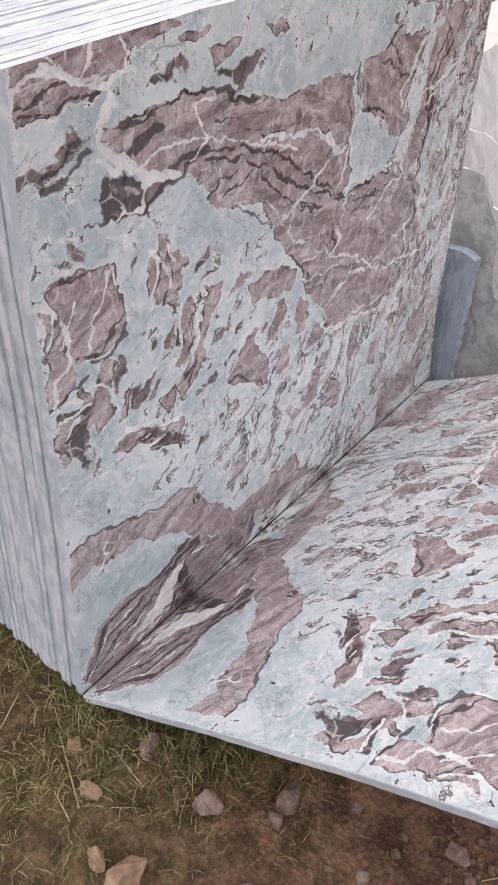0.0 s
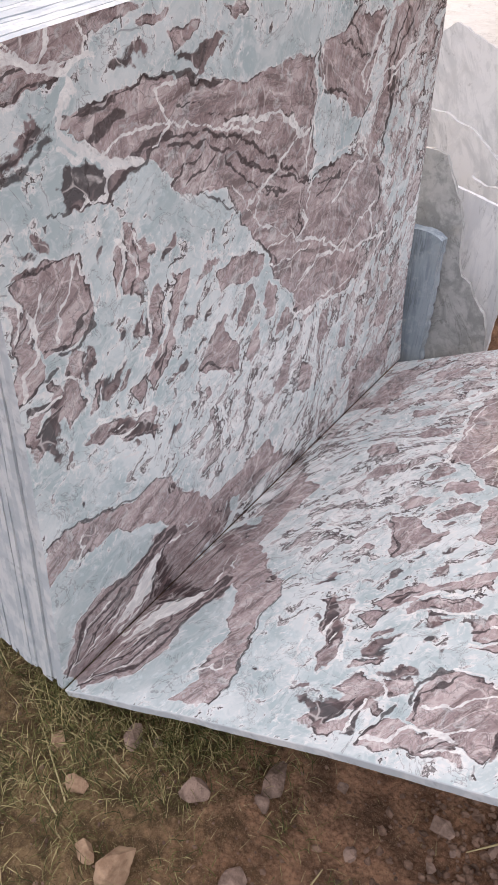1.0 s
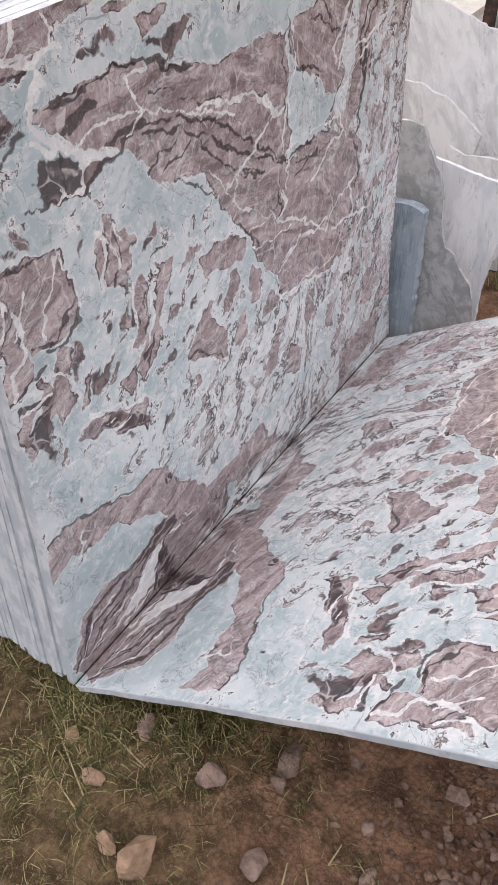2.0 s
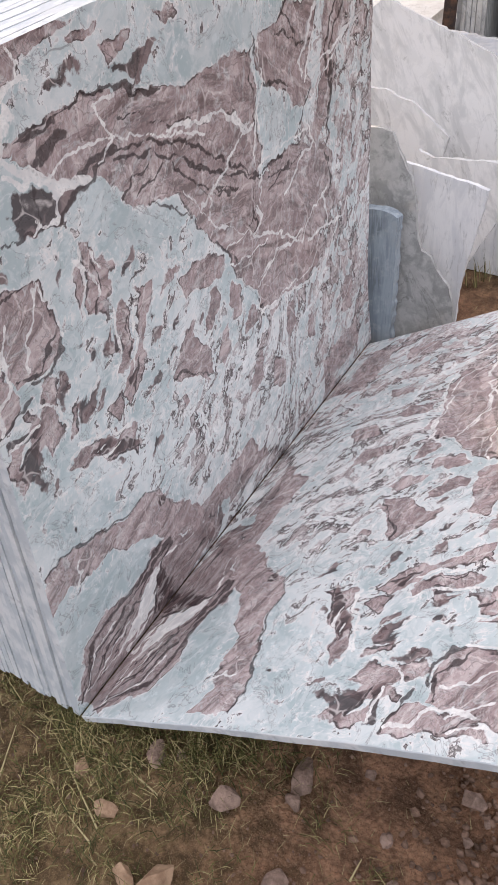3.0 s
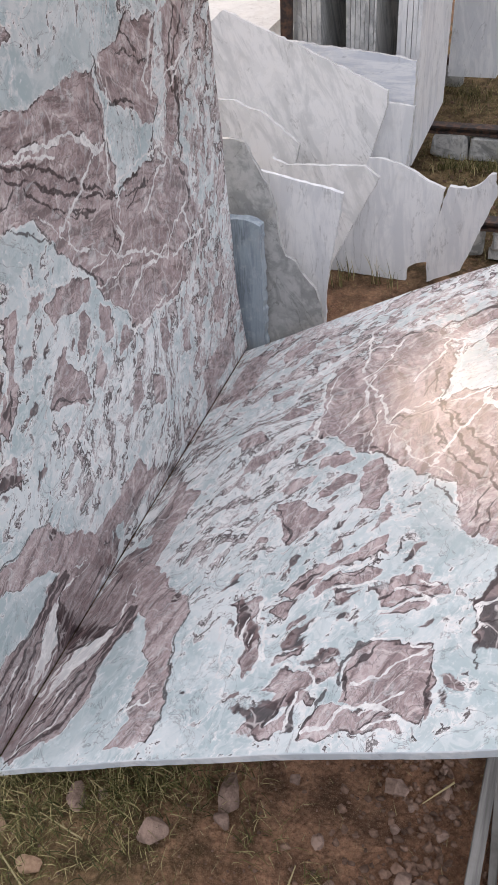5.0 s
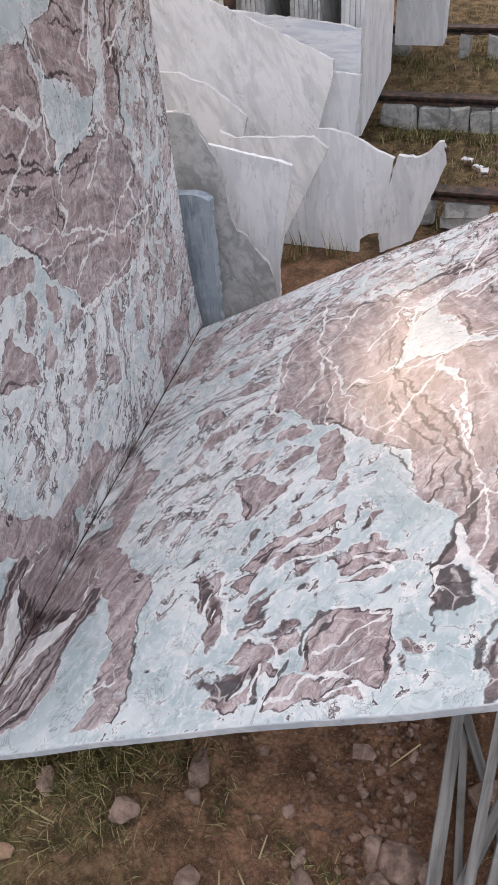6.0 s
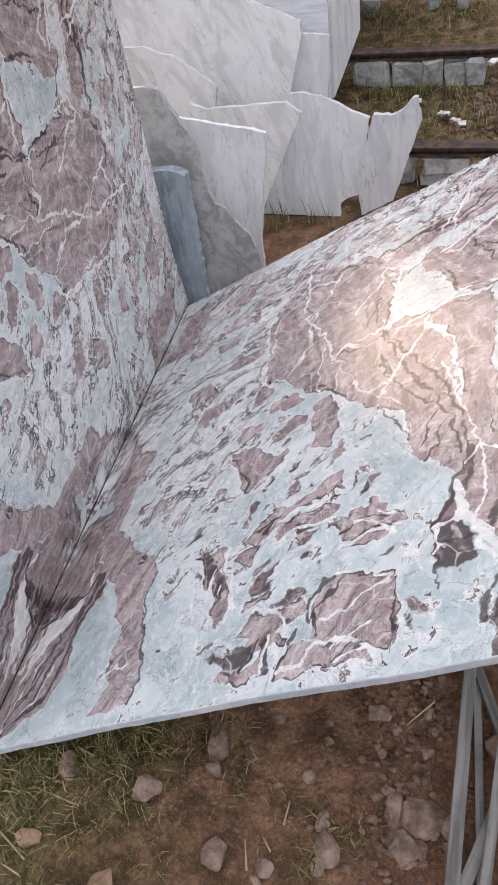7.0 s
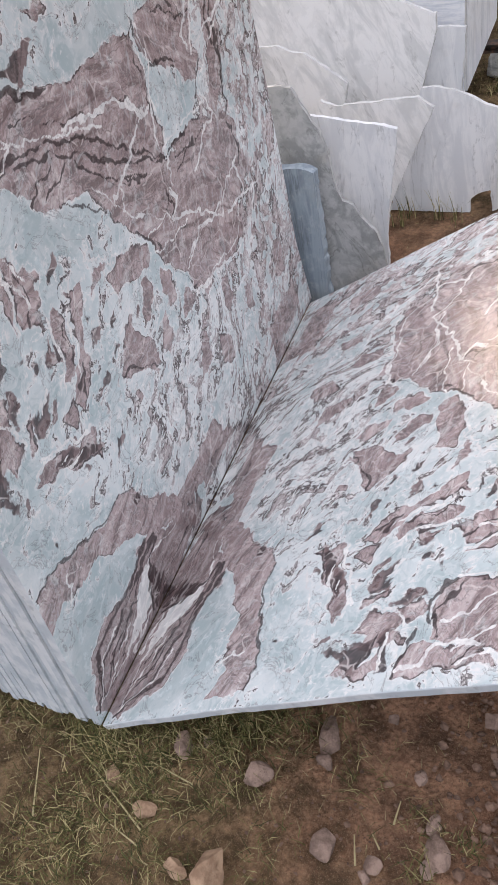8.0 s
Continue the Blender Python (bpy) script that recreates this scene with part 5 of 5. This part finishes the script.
strip(0.966, -0.25, 0.62, 0.024, 0.010, 0.040, -1, 0, 3)
strip(1.037, -0.25, 0.70, 0.020, 0.010, 0.052, -5, 0, 4)
strip(1.075, -0.3, 0.6, 0.022, 0.010, 0.064, -9, 0, 5)
strip(1.06, -0.1, 0.5, 0.020, 0.012, 0.014, 22, 0, 6)
strip(1.08, -0.1, 0.6, 0.022, 0.012, 0.027, -19, 0, 7)
strip(1.12, -0.3, 0.6, 0.026, 0.014, 0.0, 2, 0, 8)
strip(1.00, -0.2, 0.55, 0.016, 0.012, 0.0, 4, 0, 9)


# ---- grass and straw ----
def blades(name, spots, material, label, kind="stuff"):
    verts, faces = [], []
    rnd = random.Random(len(spots))
    for x, y, long, wide, lean in spots:
        a = rnd.uniform(0, 2 * math.pi)
        dx, dy = math.cos(a), math.sin(a)
        z = float(ground_height(np.array(x), np.array(y))) - 0.003
        n = len(verts)
        for k, (s, w) in enumerate(((0, 1.0), (0.45, 0.8), (0.8, 0.5), (1.0, 0.08))):
            out, up = long * lean * s * s, long * s * math.sqrt(max(0.05, 1 - (lean * s) ** 2 * 0.8))
            cx, cy = x + dx * out, y + dy * out
            verts += [(cx - dy * wide * w, cy + dx * wide * w, z + up), (cx + dy * wide * w, cy - dx * wide * w, z + up)]
            if k:
                faces.append((n + 2 * k - 2, n + 2 * k - 1, n + 2 * k + 1, n + 2 * k))
    me = bpy.data.meshes.new(name)
    me.from_pydata(verts, [], faces)
    me.materials.append(material)
    tagged(new(name, me), label, "grass", kind=kind)


def grass_spots():
    rnd = random.Random(8)
    out = []
    tries = 0
    while len(out) < 11500 and tries < 120000:
        tries += 1
        x, y = rnd.uniform(-0.8, 0.75), rnd.uniform(-0.65, 0.30)
        d = 0.5 + 1.7 * float(fractal(np.array(x * 7.0), np.array(y * 7.0), 13)) - 0.9 * max(0.0, x - 0.25) - (0.25 if x < 0.0 and y < -0.05 else 0)
        if rnd.random() < d - 0.12:
            out.append((x, y, rnd.uniform(0.014, 0.05), rnd.uniform(0.0005, 0.0012), rnd.uniform(0.7, 1.25)))
    for cx, cy, n, spread, long in ((0.02, -0.03, 260, 0.05, 0.06), (0.25, 0.07, 260, 0.05, 0.05), (0.36, 0.12, 200, 0.05, 0.05), (0.79, 0.02, 60, 0.02, 0.03), (-0.05, 0.02, 160, 0.05, 0.06)):
        for _ in range(n):
            out.append((rnd.gauss(cx, spread), rnd.gauss(cy, spread * 0.7), long * rnd.uniform(0.5, 1.3), rnd.uniform(0.0007, 0.0014), rnd.uniform(0.3, 0.95)))
    for _ in range(15000):
        x, y = rnd.uniform(0.1, 1.7), rnd.uniform(2.3, 4.9)
        d = 0.42 + 1.9 * float(fractal(np.array(x * 3.0), np.array(y * 3.0), 23))
        # a bare sandy strip between the two farther rails
        d -= 0.6 * math.exp(-((y - 3.55 - 0.1 * x) / 0.14) ** 2)
        if rnd.random() < d:
            out.append((x, y, rnd.uniform(0.015, 0.05), rnd.uniform(0.0009, 0.0019), rnd.uniform(0.5, 1.1)))
    for cx, cy, n, spread in ((0.42, 3.05, 220, 0.06), (0.60, 3.08, 240, 0.06), (0.78, 3.06, 160, 0.05), (0.86, 2.82, 260, 0.07), (0.55, 2.75, 200, 0.08), (0.95, 2.55, 160, 0.05), (0.35, 3.95, 200, 0.08), (0.75, 3.95, 220, 0.1)):
        for _ in range(n):
            out.append((rnd.gauss(cx, spread), rnd.gauss(cy, spread * 0.6), rnd.uniform(0.02, 0.07), rnd.uniform(0.001, 0.002), rnd.uniform(0.3, 1.0)))
    for cx, cy in ((0.17, 2.0), (0.20, 2.05), (0.36, 2.04), (0.30, 2.05), (0.08, 2.03)):
        for _ in range(16):
            out.append((rnd.gauss(cx, 0.015), rnd.gauss(cy, 0.012), rnd.uniform(0.04, 0.13), 0.0016, rnd.uniform(0.1, 0.6)))
    return out


def litter():
    """Short dry stalks lying flat in the soil, too many to count."""
    rnd = random.Random(31)
    verts, faces = [], []
    for i in range(2600):
        if i < 1900:
            x, y = rnd.uniform(-0.7, 1.25), rnd.uniform(-0.6, 0.5)
            if x > 0.45 and rnd.random() < 0.6:
                continue
        else:
            x, y = rnd.uniform(-0.1, 1.4), rnd.uniform(1.7, 4.4)
        long, wide, a = rnd.uniform(0.008, 0.035), rnd.uniform(0.0004, 0.0011), rnd.uniform(0, math.pi)
        dx, dy = math.cos(a), math.sin(a)
        z = float(ground_height(np.array(x), np.array(y))) + rnd.uniform(0.001, 0.006)
        n = len(verts)
        verts += [(x - dy * wide, y + dx * wide, z), (x + dy * wide, y - dx * wide, z), (x + dx * long, y + dy * long, z + rnd.uniform(0, 0.006)),
                  (x, y, z + wide * 1.4)]
        faces += [(n, n + 2, n + 3), (n + 1, n + 3, n + 2), (n, n + 1, n + 2)]
    me = bpy.data.meshes.new("straw_litter")
    me.from_pydata(verts, [], faces)
    me.materials.append(straw_mat)
    tagged(new("straw_litter", me), "short dry stalks scattered over the soil", "straw", kind="stuff")


litter()
blades("grass", grass_spots(), grass_mat, "thin green and yellowing grass tufts on soil")


def straw(x, y, long, turn, thick=0.0025, seed=0):
    bm = bmesh.new()
    bmesh.ops.create_cone(bm, cap_ends=True, segments=6, radius1=thick, radius2=thick * 0.5, depth=long, matrix=pose(0, 0, 0, 90, 0, 0))
    for v in bm.verts:
        v.co.z += 0.006 * math.sin(v.co.y * 30 + seed)
    ob = part("straw", bm, straw_mat)
    ob.matrix_world = pose(x, y, 0.012, 0, 0, turn)
    tagged(ob, "dry yellow grass stalk lying on the soil", "straw", "dry stalks")


for s, (x, y, long, turn) in enumerate([(0.092, -0.121, 0.178, -116), (0.042, -0.080, 0.050, -124), (0.185, -0.038, 0.107, -98), (-0.102, -0.146, 0.141, -156), (0.651, 0.029, 0.044, 175), (0.591, -0.058, 0.054, -162), (0.626, -0.033, 0.030, -138), (0.141, -0.179, 0.081, -104), (0.88, 0.27, 0.08, -40)]):
    straw(x, y, long, turn, 0.0022, s)


def lifting_hook():
    """A short bent bar that stands out of the top of the stack."""
    bm = bmesh.new()
    way = [(0, 0, -0.02), (0, 0, 0.03), (0.004, 0.01, 0.055), (0.012, 0.03, 0.07), (0.02, 0.055, 0.068)]
    rings = []
    for p in way:
        ring = [bm.verts.new((p[0] + 0.005 * math.cos(a), p[1] + 0.005 * math.sin(a), p[2])) for a in (i * math.pi / 4 for i in range(8))]
        rings.append(ring)
    for a, c in zip(rings, rings[1:]):
        for i in range(8):
            bm.faces.new((a[i], a[(i + 1) % 8], c[(i + 1) % 8], c[i]))
    bm.faces.new(rings[0][::-1])
    bm.faces.new(rings[-1])
    hook = part("lifting_hook", bm, steel)
    foot = bmesh.new()
    bmesh.ops.create_cube(foot, size=1.0, matrix=Matrix.Translation((0, 0, -0.003)) @ Matrix.Diagonal((0.05, 0.014, 0.008, 1)))
    bmesh.ops.bevel(foot, geom=list(foot.edges), offset=0.002, segments=1, affect="EDGES")
    part("foot_plate", foot, steel, hook)
    hook.matrix_world = pose(-0.165, 0.825, 1.314, 0, 0, 20)
    tagged(hook, "small dark bent steel bar on the stack top", "hook")


lifting_hook()


def prop_post():
    """The post that carries the outer rim of the sloping slab."""
    bm = rough_block((0.07, 0.07, 0.60), 91, 0.001)
    ob = part("wooden_post", bm, timber)
    ob.matrix_world = pose(1.062, 1.0, 0.298)
    tagged(ob, "short weathered grey wooden post under the sloping slab", "post")


prop_post()
